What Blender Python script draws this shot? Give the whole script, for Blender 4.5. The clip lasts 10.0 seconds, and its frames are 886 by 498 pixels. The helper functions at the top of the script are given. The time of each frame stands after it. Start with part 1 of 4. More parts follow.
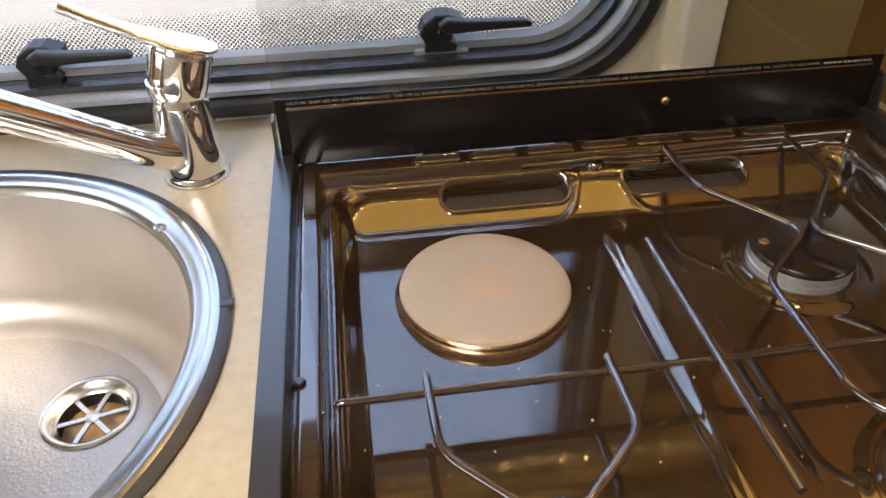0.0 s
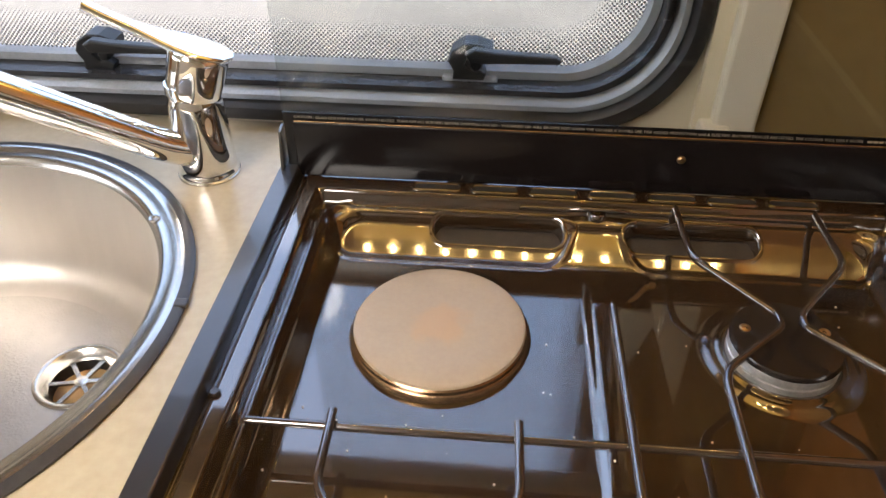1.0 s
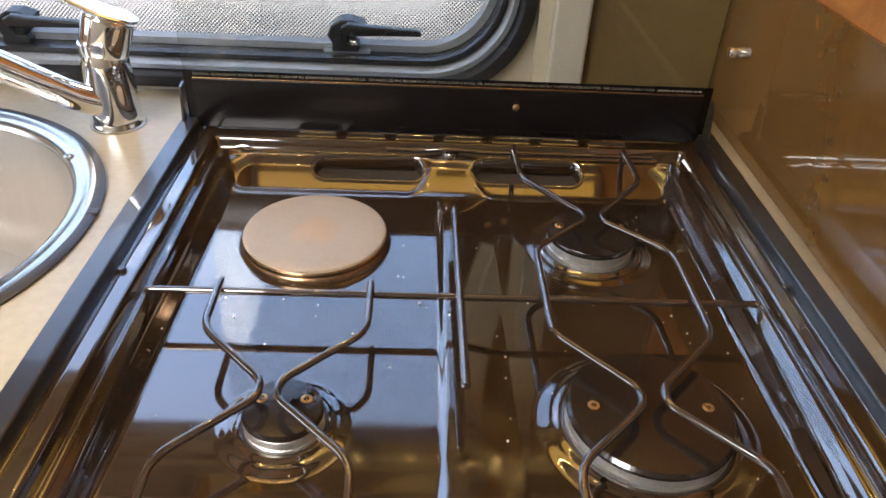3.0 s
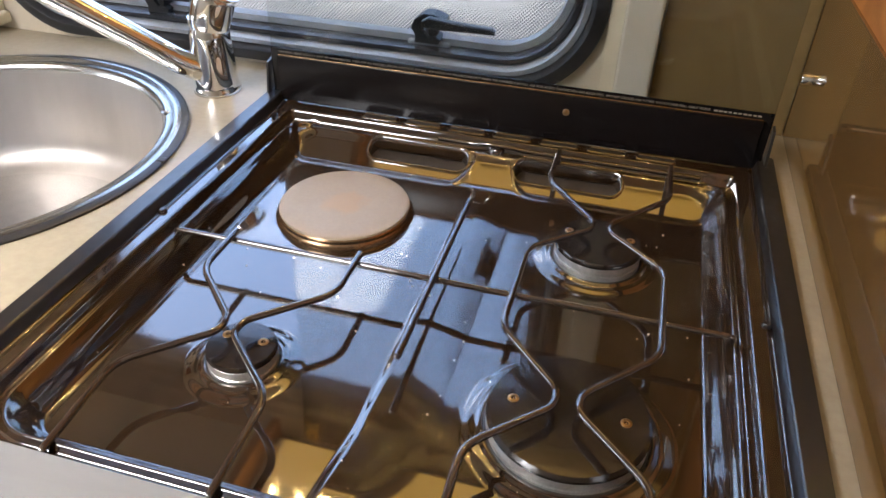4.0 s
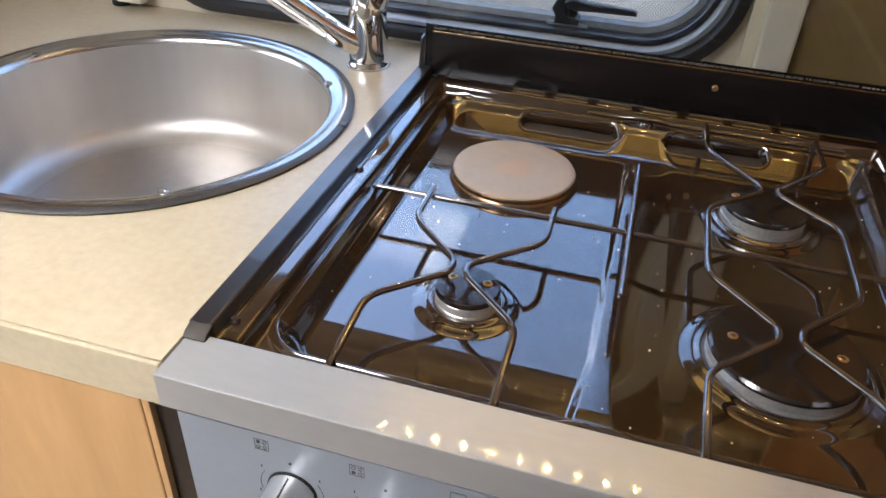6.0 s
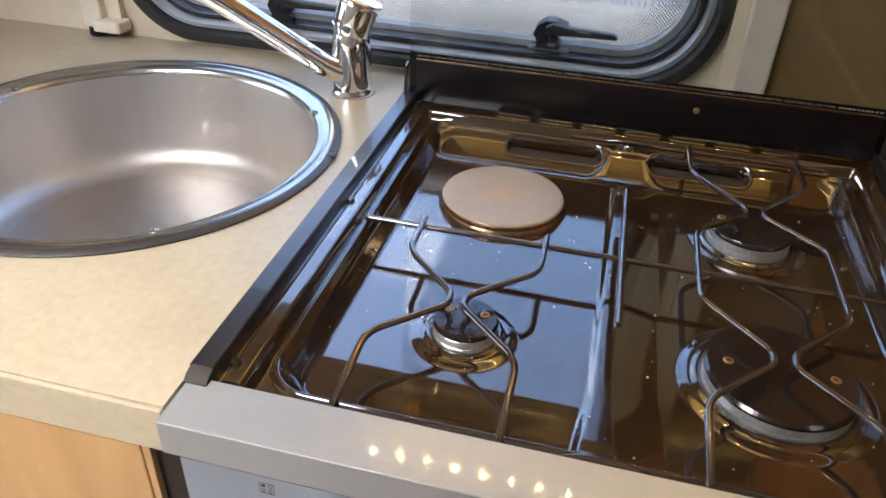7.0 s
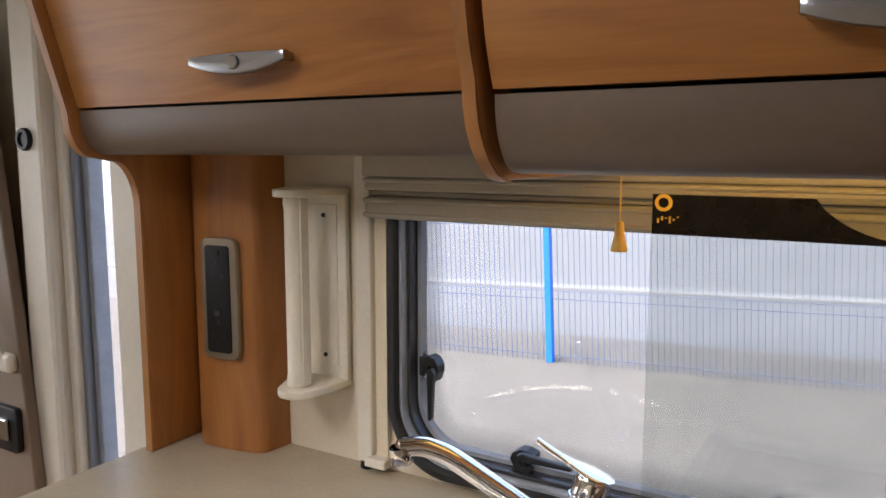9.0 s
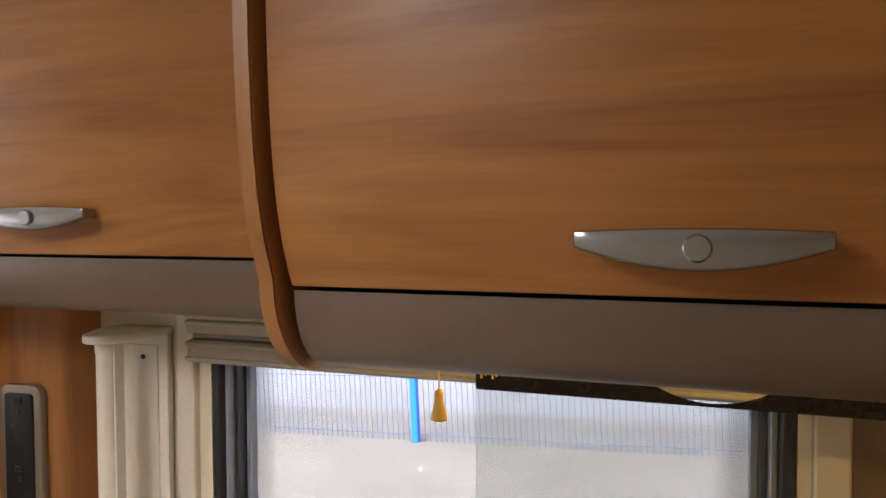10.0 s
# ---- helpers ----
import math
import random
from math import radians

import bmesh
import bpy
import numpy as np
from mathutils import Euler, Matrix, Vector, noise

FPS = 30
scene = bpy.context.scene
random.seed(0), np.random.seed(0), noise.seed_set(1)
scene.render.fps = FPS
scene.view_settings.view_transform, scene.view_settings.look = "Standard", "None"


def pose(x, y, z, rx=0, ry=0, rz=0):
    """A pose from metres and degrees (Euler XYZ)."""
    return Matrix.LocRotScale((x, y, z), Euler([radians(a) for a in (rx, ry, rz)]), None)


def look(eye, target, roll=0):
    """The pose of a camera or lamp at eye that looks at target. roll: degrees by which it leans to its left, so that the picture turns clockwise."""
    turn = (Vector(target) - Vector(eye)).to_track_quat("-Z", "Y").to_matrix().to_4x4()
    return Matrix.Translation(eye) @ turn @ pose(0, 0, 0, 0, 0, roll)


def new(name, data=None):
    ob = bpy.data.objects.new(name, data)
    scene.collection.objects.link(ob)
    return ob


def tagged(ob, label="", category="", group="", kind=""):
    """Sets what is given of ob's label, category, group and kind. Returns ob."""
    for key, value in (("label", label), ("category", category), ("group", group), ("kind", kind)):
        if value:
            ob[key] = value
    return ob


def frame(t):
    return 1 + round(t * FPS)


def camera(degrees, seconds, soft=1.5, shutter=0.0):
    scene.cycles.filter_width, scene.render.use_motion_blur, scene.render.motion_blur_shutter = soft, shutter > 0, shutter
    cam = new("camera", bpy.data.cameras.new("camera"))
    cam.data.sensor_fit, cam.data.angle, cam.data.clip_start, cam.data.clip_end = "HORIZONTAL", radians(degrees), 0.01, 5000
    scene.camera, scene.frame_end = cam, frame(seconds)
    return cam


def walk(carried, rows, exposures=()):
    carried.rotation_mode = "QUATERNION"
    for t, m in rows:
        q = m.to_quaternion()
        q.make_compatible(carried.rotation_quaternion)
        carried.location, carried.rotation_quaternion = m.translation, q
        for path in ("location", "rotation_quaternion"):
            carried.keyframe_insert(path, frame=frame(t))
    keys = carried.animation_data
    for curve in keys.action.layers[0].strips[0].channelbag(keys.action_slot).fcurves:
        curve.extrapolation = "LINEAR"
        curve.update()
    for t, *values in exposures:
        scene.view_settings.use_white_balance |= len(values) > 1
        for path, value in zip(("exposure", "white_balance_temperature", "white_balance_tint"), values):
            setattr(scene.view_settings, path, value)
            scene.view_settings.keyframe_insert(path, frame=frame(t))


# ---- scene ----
cam = camera(61.8, 10.0)
PATH = [
    (0, (0.062, -0.019, 1.219), (0.265, 1.551, -0.003), -1.1),
    (0.5, (0.163, 0.025, 1.246), (0.06, 1.598, 0.015), -0.3),
    (1, (0.169, -0.005, 1.239), (0.041, 1.568, 0.01), 0.3),
    (1.5, (0.148, -0.1, 1.242), (0.331, 1.501, 0.057), 1.7),
    (2, (0.134, -0.162, 1.247), (0.415, 1.455, 0.104), 2.0),
    (2.2, (0.157, -0.167, 1.244), (0.404, 1.458, 0.105), 2.1),
    (3.3, (0.240, -0.148, 1.223), (0.223, 1.506, 0.097), 2.9),
    (3.5, (0.263, -0.15, 1.23), (0.167, 1.494, 0.094), 2.6),
    (4, (0.363, -0.166, 1.243), (-0.045, 1.418, 0.092), 2.1),
    (4.5, (0.402, -0.189, 1.232), (-0.252, 1.297, 0.064), 1.9),
    (5, (0.386, -0.221, 1.225), (-0.304, 1.253, 0.063), 2.5),
    (5.5, (0.302, -0.25, 1.223), (-0.258, 1.296, 0.085), 3.2),
    (5.7, (0.259, -0.259, 1.229), (-0.232, 1.302, 0.084), 3.1),
    (6.8, (0.217, -0.261, 1.227), (-0.119, 1.363, 0.108), 3.0),
    (7, (0.216, -0.258, 1.242), (-0.139, 1.364, 0.128), 2.8),
    (7.5, (0.203, -0.25, 1.27), (-0.286, 1.395, 0.243), 2.7),
    (8, (0.196, -0.277, 1.319), (-0.556, 1.38, 0.49), 2.2),
    (8.5, (0.204, -0.300, 1.364), (-0.761, 1.355, 0.790), 0.9),
    (9, (0.213, -0.32, 1.4), (-0.784, 1.396, 1.143), 0.1),
    (9.5, (0.245, -0.312, 1.451), (-0.603, 1.495, 1.333), 0.1),
    (10, (0.246, -0.274, 1.497), (-0.436, 1.605, 1.421), -0.2),
]
walk(cam, [(t, look(eye, target, roll)) for t, eye, target, roll in PATH], [(0, 1.66, 6600, 6), (3.5, 1.70, 6050, 6), (5, 1.52, 5650, 5), (7.5, 1.35, 5850, 6), (8.5, 1.0, 6150, 8), (10, 1.32, 6450, 9)])

# ---- world, light ----
world = bpy.data.worlds.new("overcast_sky")
scene.world = world
world.use_nodes = True
wn = world.node_tree
sky = wn.nodes.new("ShaderNodeTexSky")
sky.sky_type, sky.sun_disc = "NISHITA", False
sky.sun_elevation, sky.sun_rotation = radians(58), radians(210)
sky.air_density, sky.dust_density = 0.7, 7.0
wn.nodes["Background"].inputs["Strength"].default_value = 0.58
wn.links.new(sky.outputs[0], wn.nodes["Background"].inputs["Color"])

sun = new("sun", bpy.data.lights.new("sun", "SUN"))
sun.data.energy, sun.data.angle, sun.data.color = 0.5, radians(25), (1.0, 0.96, 0.9)
sun.matrix_world = look((0, 0, 0), (-0.25, 0.45, -0.85))

# fill lamps; the end window and roof light behind them are assumed, unseen
def area(name, m, sx, sy, watts, colour):
    ob = new(name, bpy.data.lights.new(name, "AREA"))
    ob.data.shape, ob.data.size, ob.data.size_y = "RECTANGLE", sx, sy
    ob.data.energy, ob.data.color = watts, colour
    ob.matrix_world = m
    return ob

area("end_fill", look((-2.62, -0.55, 1.3), (0, -0.55, 1.2)), 1.5, 0.75, 1.7, (0.90, 0.95, 1.0))
area("roof_fill", look((-0.55, -0.75, 2.0), (-0.55, -0.75, 0)), 0.6, 0.6, 2.1, (0.95, 0.97, 1.0))


# ---- materials ----
def mat(name, colour, rough=0.5, metal=0.0, vary=0.0, scale=20.0, bump=0.0, bump_scale=60.0, stretch=(1, 1, 1), coat=0.0, other=None, spec=0.5, coat_ior=1.5, rough_vary=0.0):
    m = bpy.data.materials.new(name)
    m.use_nodes = True
    nt = m.node_tree
    p = nt.nodes["Principled BSDF"]
    p.inputs["Base Color"].default_value = (*colour, 1)
    p.inputs["Roughness"].default_value = rough
    p.inputs["Metallic"].default_value = metal
    p.inputs["Coat Weight"].default_value = coat
    p.inputs["Coat Roughness"].default_value = 0.05
    p.inputs["Coat IOR"].default_value = coat_ior
    p.inputs["Specular IOR Level"].default_value = spec
    if vary or bump or rough_vary:
        tc = nt.nodes.new("ShaderNodeTexCoord")
        mp = nt.nodes.new("ShaderNodeMapping")
        mp.inputs["Scale"].default_value = stretch
        nt.links.new(tc.outputs["Object"], mp.inputs[0])
    if vary:
        n1, n2 = nt.nodes.new("ShaderNodeTexNoise"), nt.nodes.new("ShaderNodeTexNoise")
        n1.inputs["Scale"].default_value, n1.inputs["Detail"].default_value = scale, 6
        n2.inputs["Scale"].default_value, n2.inputs["Detail"].default_value = scale * 9, 4
        nt.links.new(mp.outputs[0], n1.inputs["Vector"])
        nt.links.new(mp.outputs[0], n2.inputs["Vector"])
        add = nt.nodes.new("ShaderNodeMath")
        add.operation = "ADD"
        nt.links.new(n1.outputs[0], add.inputs[0])
        nt.links.new(n2.outputs[0], add.inputs[1])
        ramp = nt.nodes.new("ShaderNodeValToRGB")
        lo = other if other else tuple(c * (1 - vary) for c in colour)
        ramp.color_ramp.elements[0].color, ramp.color_ramp.elements[0].position = (*lo, 1), 0.30
        ramp.color_ramp.elements[1].color, ramp.color_ramp.elements[1].position = (*[min(1, c * (1 + vary * 0.5)) for c in colour], 1), 0.72
        half = nt.nodes.new("ShaderNodeMath")
        half.operation, half.inputs[1].default_value = "MULTIPLY", 0.5
        nt.links.new(add.outputs[0], half.inputs[0])
        nt.links.new(half.outputs[0], ramp.inputs[0])
        nt.links.new(ramp.outputs[0], p.inputs["Base Color"])
    if rough_vary:
        n4 = nt.nodes.new("ShaderNodeTexNoise")
        n4.inputs["Scale"].default_value, n4.inputs["Detail"].default_value = scale * 1.7, 8
        nt.links.new(mp.outputs[0], n4.inputs["Vector"])
        mr = nt.nodes.new("ShaderNodeMapRange")
        mr.inputs["From Min"].default_value, mr.inputs["From Max"].default_value = 0.35, 0.75
        mr.inputs["To Min"].default_value, mr.inputs["To Max"].default_value = rough, rough + rough_vary
        nt.links.new(n4.outputs[0], mr.inputs[0])
        nt.links.new(mr.outputs[0], p.inputs["Roughness"])
    if bump:
        n3 = nt.nodes.new("ShaderNodeTexNoise")
        n3.inputs["Scale"].default_value, n3.inputs["Detail"].default_value = bump_scale, 5
        nt.links.new(mp.outputs[0], n3.inputs["Vector"])
        b = nt.nodes.new("ShaderNodeBump")
        b.inputs["Strength"].default_value, b.inputs["Distance"].default_value = bump, 0.001
        nt.links.new(n3.outputs[0], b.inputs["Height"])
        nt.links.new(b.outputs[0], p.inputs["Normal"])
    return m


def wood(name, light, dark, axis="x", rough=0.35, scale=1.0):
    """Veneer: long figure along one axis, fine pores, and a thin lacquer."""
    m = mat(name, light, rough, coat=0.08)
    nt = m.node_tree
    p = nt.nodes["Principled BSDF"]
    tc, mp = nt.nodes.new("ShaderNodeTexCoord"), nt.nodes.new("ShaderNodeMapping")
    mp.inputs["Scale"].default_value = (0.9, 6, 7) if axis == "x" else (7, 6, 0.9)
    nt.links.new(tc.outputs["Object"], mp.inputs[0])
    n1, n2 = nt.nodes.new("ShaderNodeTexNoise"), nt.nodes.new("ShaderNodeTexNoise")
    n1.inputs["Scale"].default_value, n1.inputs["Detail"].default_value, n1.inputs["Distortion"].default_value = 2.4 * scale, 5, 1.7
    mp2 = nt.nodes.new("ShaderNodeMapping")
    mp2.inputs["Scale"].default_value = (6, 160, 160) if axis == "x" else (160, 160, 6)
    nt.links.new(tc.outputs["Object"], mp2.inputs[0])
    n2.inputs["Scale"].default_value, n2.inputs["Detail"].default_value = 2.5, 3
    nt.links.new(mp.outputs[0], n1.inputs["Vector"])
    nt.links.new(mp2.outputs[0], n2.inputs["Vector"])
    mix = nt.nodes.new("ShaderNodeMath")
    mix.operation, mix.inputs[1].default_value = "MULTIPLY_ADD", 0.22
    nt.links.new(n2.outputs[0], mix.inputs[0])
    nt.links.new(n1.outputs[0], mix.inputs[2])
    ramp = nt.nodes.new("ShaderNodeValToRGB")
    ramp.color_ramp.elements[0].color, ramp.color_ramp.elements[0].position = (*dark, 1), 0.38
    ramp.color_ramp.elements[1].color, ramp.color_ramp.elements[1].position = (*light, 1), 0.78
    nt.links.new(mix.outputs[0], ramp.inputs[0])
    nt.links.new(ramp.outputs[0], p.inputs["Base Color"])
    b = nt.nodes.new("ShaderNodeBump")
    b.inputs["Strength"].default_value, b.inputs["Distance"].default_value = 0.15, 0.0004
    nt.links.new(n2.outputs[0], b.inputs["Height"])
    nt.links.new(b.outputs[0], p.inputs["Normal"])
    return m


def clear(name, tint, gloss=0.05, f0=0.04):
    """A thin clear sheet: light passes tinted, and it mirrors more towards grazing."""
    m = bpy.data.materials.new(name)
    m.use_nodes = True
    nt = m.node_tree
    nt.nodes.remove(nt.nodes["Principled BSDF"])
    out = nt.nodes["Material Output"]
    tr, gl, lw, mx = (nt.nodes.new("ShaderNode" + k) for k in ("BsdfTransparent", "BsdfGlossy", "LayerWeight", "MixShader"))
    tr.inputs[0].default_value = (*tint, 1)
    gl.inputs["Roughness"].default_value = gloss
    lw.inputs["Blend"].default_value = 0.5
    pw, ma = nt.nodes.new("ShaderNodeMath"), nt.nodes.new("ShaderNodeMath")
    pw.operation, pw.inputs[1].default_value = "POWER", 5
    ma.operation, ma.inputs[1].default_value, ma.inputs[2].default_value = "MULTIPLY_ADD", 1 - f0, f0
    nt.links.new(lw.outputs["Facing"], pw.inputs[0])
    nt.links.new(pw.outputs[0], ma.inputs[0])
    nt.links.new(ma.outputs[0], mx.inputs[0])
    nt.links.new(tr.outputs[0], mx.inputs[1])
    nt.links.new(gl.outputs[0], mx.inputs[2])
    nt.links.new(mx.outputs[0], out.inputs[0])
    return m


def dotted(name, pitch):
    """The dotted print round a pane's border: dark dots on clear sheet."""
    m = bpy.data.materials.new(name)
    m.use_nodes = True
    nt = m.node_tree
    p, out = nt.nodes["Principled BSDF"], nt.nodes["Material Output"]
    p.inputs["Base Color"].default_value = (0.20, 0.21, 0.235, 1)
    p.inputs["Roughness"].default_value = 0.5
    tc, mp, vo = nt.nodes.new("ShaderNodeTexCoord"), nt.nodes.new("ShaderNodeMapping"), nt.nodes.new("ShaderNodeTexVoronoi")
    mp.inputs["Scale"].default_value, mp.inputs["Rotation"].default_value = (1 / pitch, 0, 1 / pitch), (0, radians(45), 0)
    vo.voronoi_dimensions, vo.inputs["Randomness"].default_value, vo.inputs["Scale"].default_value = "3D", 0.0, 1.0
    nt.links.new(tc.outputs["Object"], mp.inputs[0])
    nt.links.new(mp.outputs[0], vo.inputs["Vector"])
    at = nt.nodes.new("ShaderNodeAttribute")
    at.attribute_name = "fade"
    lt, mx, tr = nt.nodes.new("ShaderNodeMath"), nt.nodes.new("ShaderNodeMixShader"), nt.nodes.new("ShaderNodeBsdfTransparent")
    lt.operation = "LESS_THAN"
    nt.links.new(vo.outputs["Distance"], lt.inputs[0])
    nt.links.new(at.outputs["Fac"], lt.inputs[1])
    nt.links.new(lt.outputs[0], mx.inputs[0])
    nt.links.new(tr.outputs[0], mx.inputs[1])
    nt.links.new(p.outputs[0], mx.inputs[2])
    nt.links.new(mx.outputs[0], out.inputs[0])
    return m


def lamp_mat(name, colour, strength):
    m = bpy.data.materials.new(name)
    m.use_nodes = True
    p = m.node_tree.nodes["Principled BSDF"]
    p.inputs["Emission Color"].default_value, p.inputs["Emission Strength"].default_value = (*colour, 1), strength
    return m


def sheen_metal(name, colour, rough, stretch, strength=0.25):
    """Brushed or matt metal: fine streaks in roughness and relief."""
    m = mat(name, colour, rough, 1.0, vary=0.08, scale=6, bump=strength, bump_scale=90, stretch=stretch, rough_vary=0.12)
    return m


M = dict(
    worktop=mat("worktop_laminate", (0.405, 0.352, 0.252), 0.30, vary=0.14, scale=15, bump=0.12, bump_scale=300, other=(0.345, 0.290, 0.200)),
    enamel=mat("brown_enamel", (0.027, 0.0145, 0.0068), 0.05, coat=1.0, coat_ior=1.88, bump=0.007, bump_scale=130, vary=0.35, scale=14, spec=0.5, rough_vary=0.05),
    rim=mat("black_enamel_rim", (0.012, 0.010, 0.009), 0.30, coat=0.35, coat_ior=1.6, spec=0.8, bump=0.03, bump_scale=160, vary=0.3, scale=70, rough_vary=0.12),
    rod=mat("pan_support_enamel", (0.016, 0.010, 0.007), 0.10, coat=1.0, coat_ior=1.9, vary=0.5, scale=90, bump=0.18, bump_scale=260, other=(0.034, 0.020, 0.013), rough_vary=0.12),
    plate=mat("hotplate_coating", (0.350, 0.278, 0.195), 0.40, 0.1, vary=0.14, scale=35, bump=0.12, bump_scale=300, other=(0.33, 0.255, 0.185), rough_vary=0.12),
    plate_ring=mat("hotplate_ring", (0.34, 0.22, 0.12), 0.26, 0.9, vary=0.3, scale=30, other=(0.13, 0.08, 0.05)),
    alu=mat("burner_aluminium", (0.62, 0.60, 0.57), 0.36, 0.8, vary=0.3, scale=60, bump=0.15, bump_scale=200),
    cap=mat("burner_cap", (0.018, 0.012, 0.009), 0.18, coat=0.35, vary=0.4, scale=40, bump=0.1, bump_scale=160),
    brass=mat("brass_screw", (0.50, 0.32, 0.15), 0.35, 1.0, vary=0.3, scale=300),
    steel=sheen_metal("bowl_steel", (0.56, 0.53, 0.495), 0.40, (1, 1, 0.12), 0.10),
    steel_floor=mat("textured_steel", (0.50, 0.475, 0.445), 0.38, 1.0, vary=0.1, scale=9, bump=0.5, bump_scale=420, rough_vary=0.1),
    bright=mat("bright_steel", (0.54, 0.53, 0.51), 0.25, 1.0, vary=0.08, scale=14, bump=0.05, bump_scale=120),
    chrome=mat("chrome", (0.86, 0.86, 0.85), 0.035, 1.0, bump=0.03, bump_scale=40),
    gasket=mat("sink_gasket", (0.040, 0.037, 0.037), 0.36, vary=0.3, scale=60, bump=0.2),
    rubber=mat("window_rubber", (0.018, 0.018, 0.020), 0.45, vary=0.3, scale=60, bump=0.1),
    frame=mat("window_frame_plastic", (0.28, 0.30, 0.33), 0.22, vary=0.2, scale=40, bump=0.05),
    frame_dark=mat("window_frame_black", (0.025, 0.026, 0.030), 0.25, vary=0.3, scale=40),
    black=mat("black_plastic", (0.010, 0.010, 0.011), 0.42, spec=0.3, vary=0.3, scale=80, bump=0.1),
    cream=mat("cream_plastic", (0.74, 0.66, 0.50), 0.38, vary=0.08, scale=18, bump=0.08, bump_scale=90),
    holder=mat("aged_white_plastic", (0.74, 0.69, 0.56), 0.32, vary=0.10, scale=16, bump=0.05),
    wall=mat("wall_vinyl", (0.66, 0.58, 0.44), 0.5, vary=0.07, scale=10, bump=0.25, bump_scale=500),
    jamb=mat("white_jamb", (0.70, 0.65, 0.54), 0.4, vary=0.08, scale=14, bump=0.05),
    blind=mat("blind_cassette", (0.42, 0.38, 0.31), 0.75, spec=0.2, vary=0.08, scale=20, bump=0.05),
    tan=mat("brown_trim", (0.23, 0.17, 0.12), 0.5, vary=0.12, scale=14, bump=0.15, bump_scale=300),
    grey=mat("grey_brown_foil", (0.150, 0.108, 0.076), 0.42, vary=0.10, scale=12, bump=0.12, bump_scale=350),
    splash=mat("bronze_acrylic", (0.145, 0.072, 0.019), 0.06, vary=0.2, scale=8, coat=1.0, bump=0.02, bump_scale=10),
    plate_black=mat("black_enamel_plate", (0.008, 0.006, 0.006), 0.26, spec=0.3, vary=0.4, scale=40, bump=0.04, bump_scale=120),
    # dark matt brown for slot floors, hob edge ends and the rail gap
    dark_matt=mat("dark_matt_metal", (0.030, 0.022, 0.016), 0.7, vary=0.5, scale=90, bump=0.2),
    olive=mat("olive_acrylic", (0.25, 0.175, 0.072), 0.12, vary=0.15, scale=6, coat=0.8, bump=0.02, bump_scale=10),
    rail=mat("brushed_rail", (0.37, 0.372, 0.368), 0.34, 0.40, coat=0.9, vary=0.06, scale=20, bump=0.03, bump_scale=120, stretch=(0.2, 1, 1), coat_ior=1.5),
    panel=mat("silver_panel", (0.225, 0.246, 0.282), 0.42, 0.25, vary=0.05, scale=30, bump=0.06, bump_scale=200),
    knob=mat("satin_knob", (0.55, 0.55, 0.55), 0.28, 0.9, vary=0.06, scale=60, bump=0.05),
    # real print, and also black standing in for shade in holes and gaps
    ink_and_gap=mat("ink_and_gap_black", (0.02, 0.02, 0.022), 0.5),
    pale_ink=mat("pale_print", (0.30, 0.26, 0.20), 0.5),
    handle=mat("satin_handle", (0.46, 0.47, 0.49), 0.24, 1.0, vary=0.06, scale=40, bump=0.06, stretch=(0.3, 1, 1)),
    nickel=mat("nickel_plate", (0.33, 0.285, 0.22), 0.35, 0.8, vary=0.1, scale=40),
    yellow=mat("yellow_plastic", (0.78, 0.50, 0.13), 0.4, vary=0.12, scale=80),
    gold_print=mat("gold_print", (0.72, 0.45, 0.05), 0.45),
    band=mat("black_glass_print", (0.007, 0.006, 0.006), 0.22, coat=0.0, spec=0.22, vary=0.15, scale=12, rough_vary=0.03),
    wood_x=wood("beech_veneer", (0.43, 0.188, 0.047), (0.265, 0.098, 0.022), "x", 0.42),
    wood_z=wood("beech_upright", (0.41, 0.168, 0.042), (0.255, 0.095, 0.022), "z", 0.42),
    wood_light=wood("beech_front", (0.42, 0.26, 0.118), (0.32, 0.185, 0.078), "z", 0.4),
    edge=wood("beech_edge", (0.42, 0.19, 0.055), (0.28, 0.12, 0.035), "z", 0.42),
    floor=wood("floor_vinyl", (0.30, 0.20, 0.12), (0.18, 0.11, 0.06), "x", 0.5),
    ceiling=mat("ceiling_vinyl", (0.78, 0.76, 0.70), 0.6, vary=0.05, scale=12, bump=0.2, bump_scale=300),
    glass=clear("tinted_lid_glass", (0.865, 0.88, 0.875), 0.02),
    pane=clear("acrylic_pane", (0.93, 0.95, 0.96), 0.03, 0.02),
    dots=dotted("dotted_border", 0.0028),
    led=lamp_mat("warm_led", (1.0, 0.62, 0.20), 250.0),
    # added glow behind the hob's gold reflection
    glow_sheet=lamp_mat("warm_glow_sheet", (1.0, 0.52, 0.07), 0.65),
    tarmac=mat("yard_gravel", (0.074, 0.068, 0.062), 0.9, vary=0.3, scale=1.4, bump=0.4, bump_scale=40),
    road=mat("asphalt_road", (0.084, 0.086, 0.091), 0.85, vary=0.2, scale=0.8, bump=0.2, bump_scale=40),
    kerb=mat("pale_kerb", (0.135, 0.135, 0.137), 0.8, vary=0.15, scale=6, bump=0.2),
    wire=mat("blue_grey_wire", (0.045, 0.075, 0.17), 0.5),
    blue=mat("blue_paint", (0.008, 0.115, 0.50), 0.4, vary=0.1, scale=30),
    crumb=mat("crumb", (0.55, 0.48, 0.38), 0.7),
    bank=mat("far_backdrop", (0.165, 0.18, 0.195), 0.9, vary=0.45, scale=0.5, stretch=(0.12, 1, 2.2)),
)


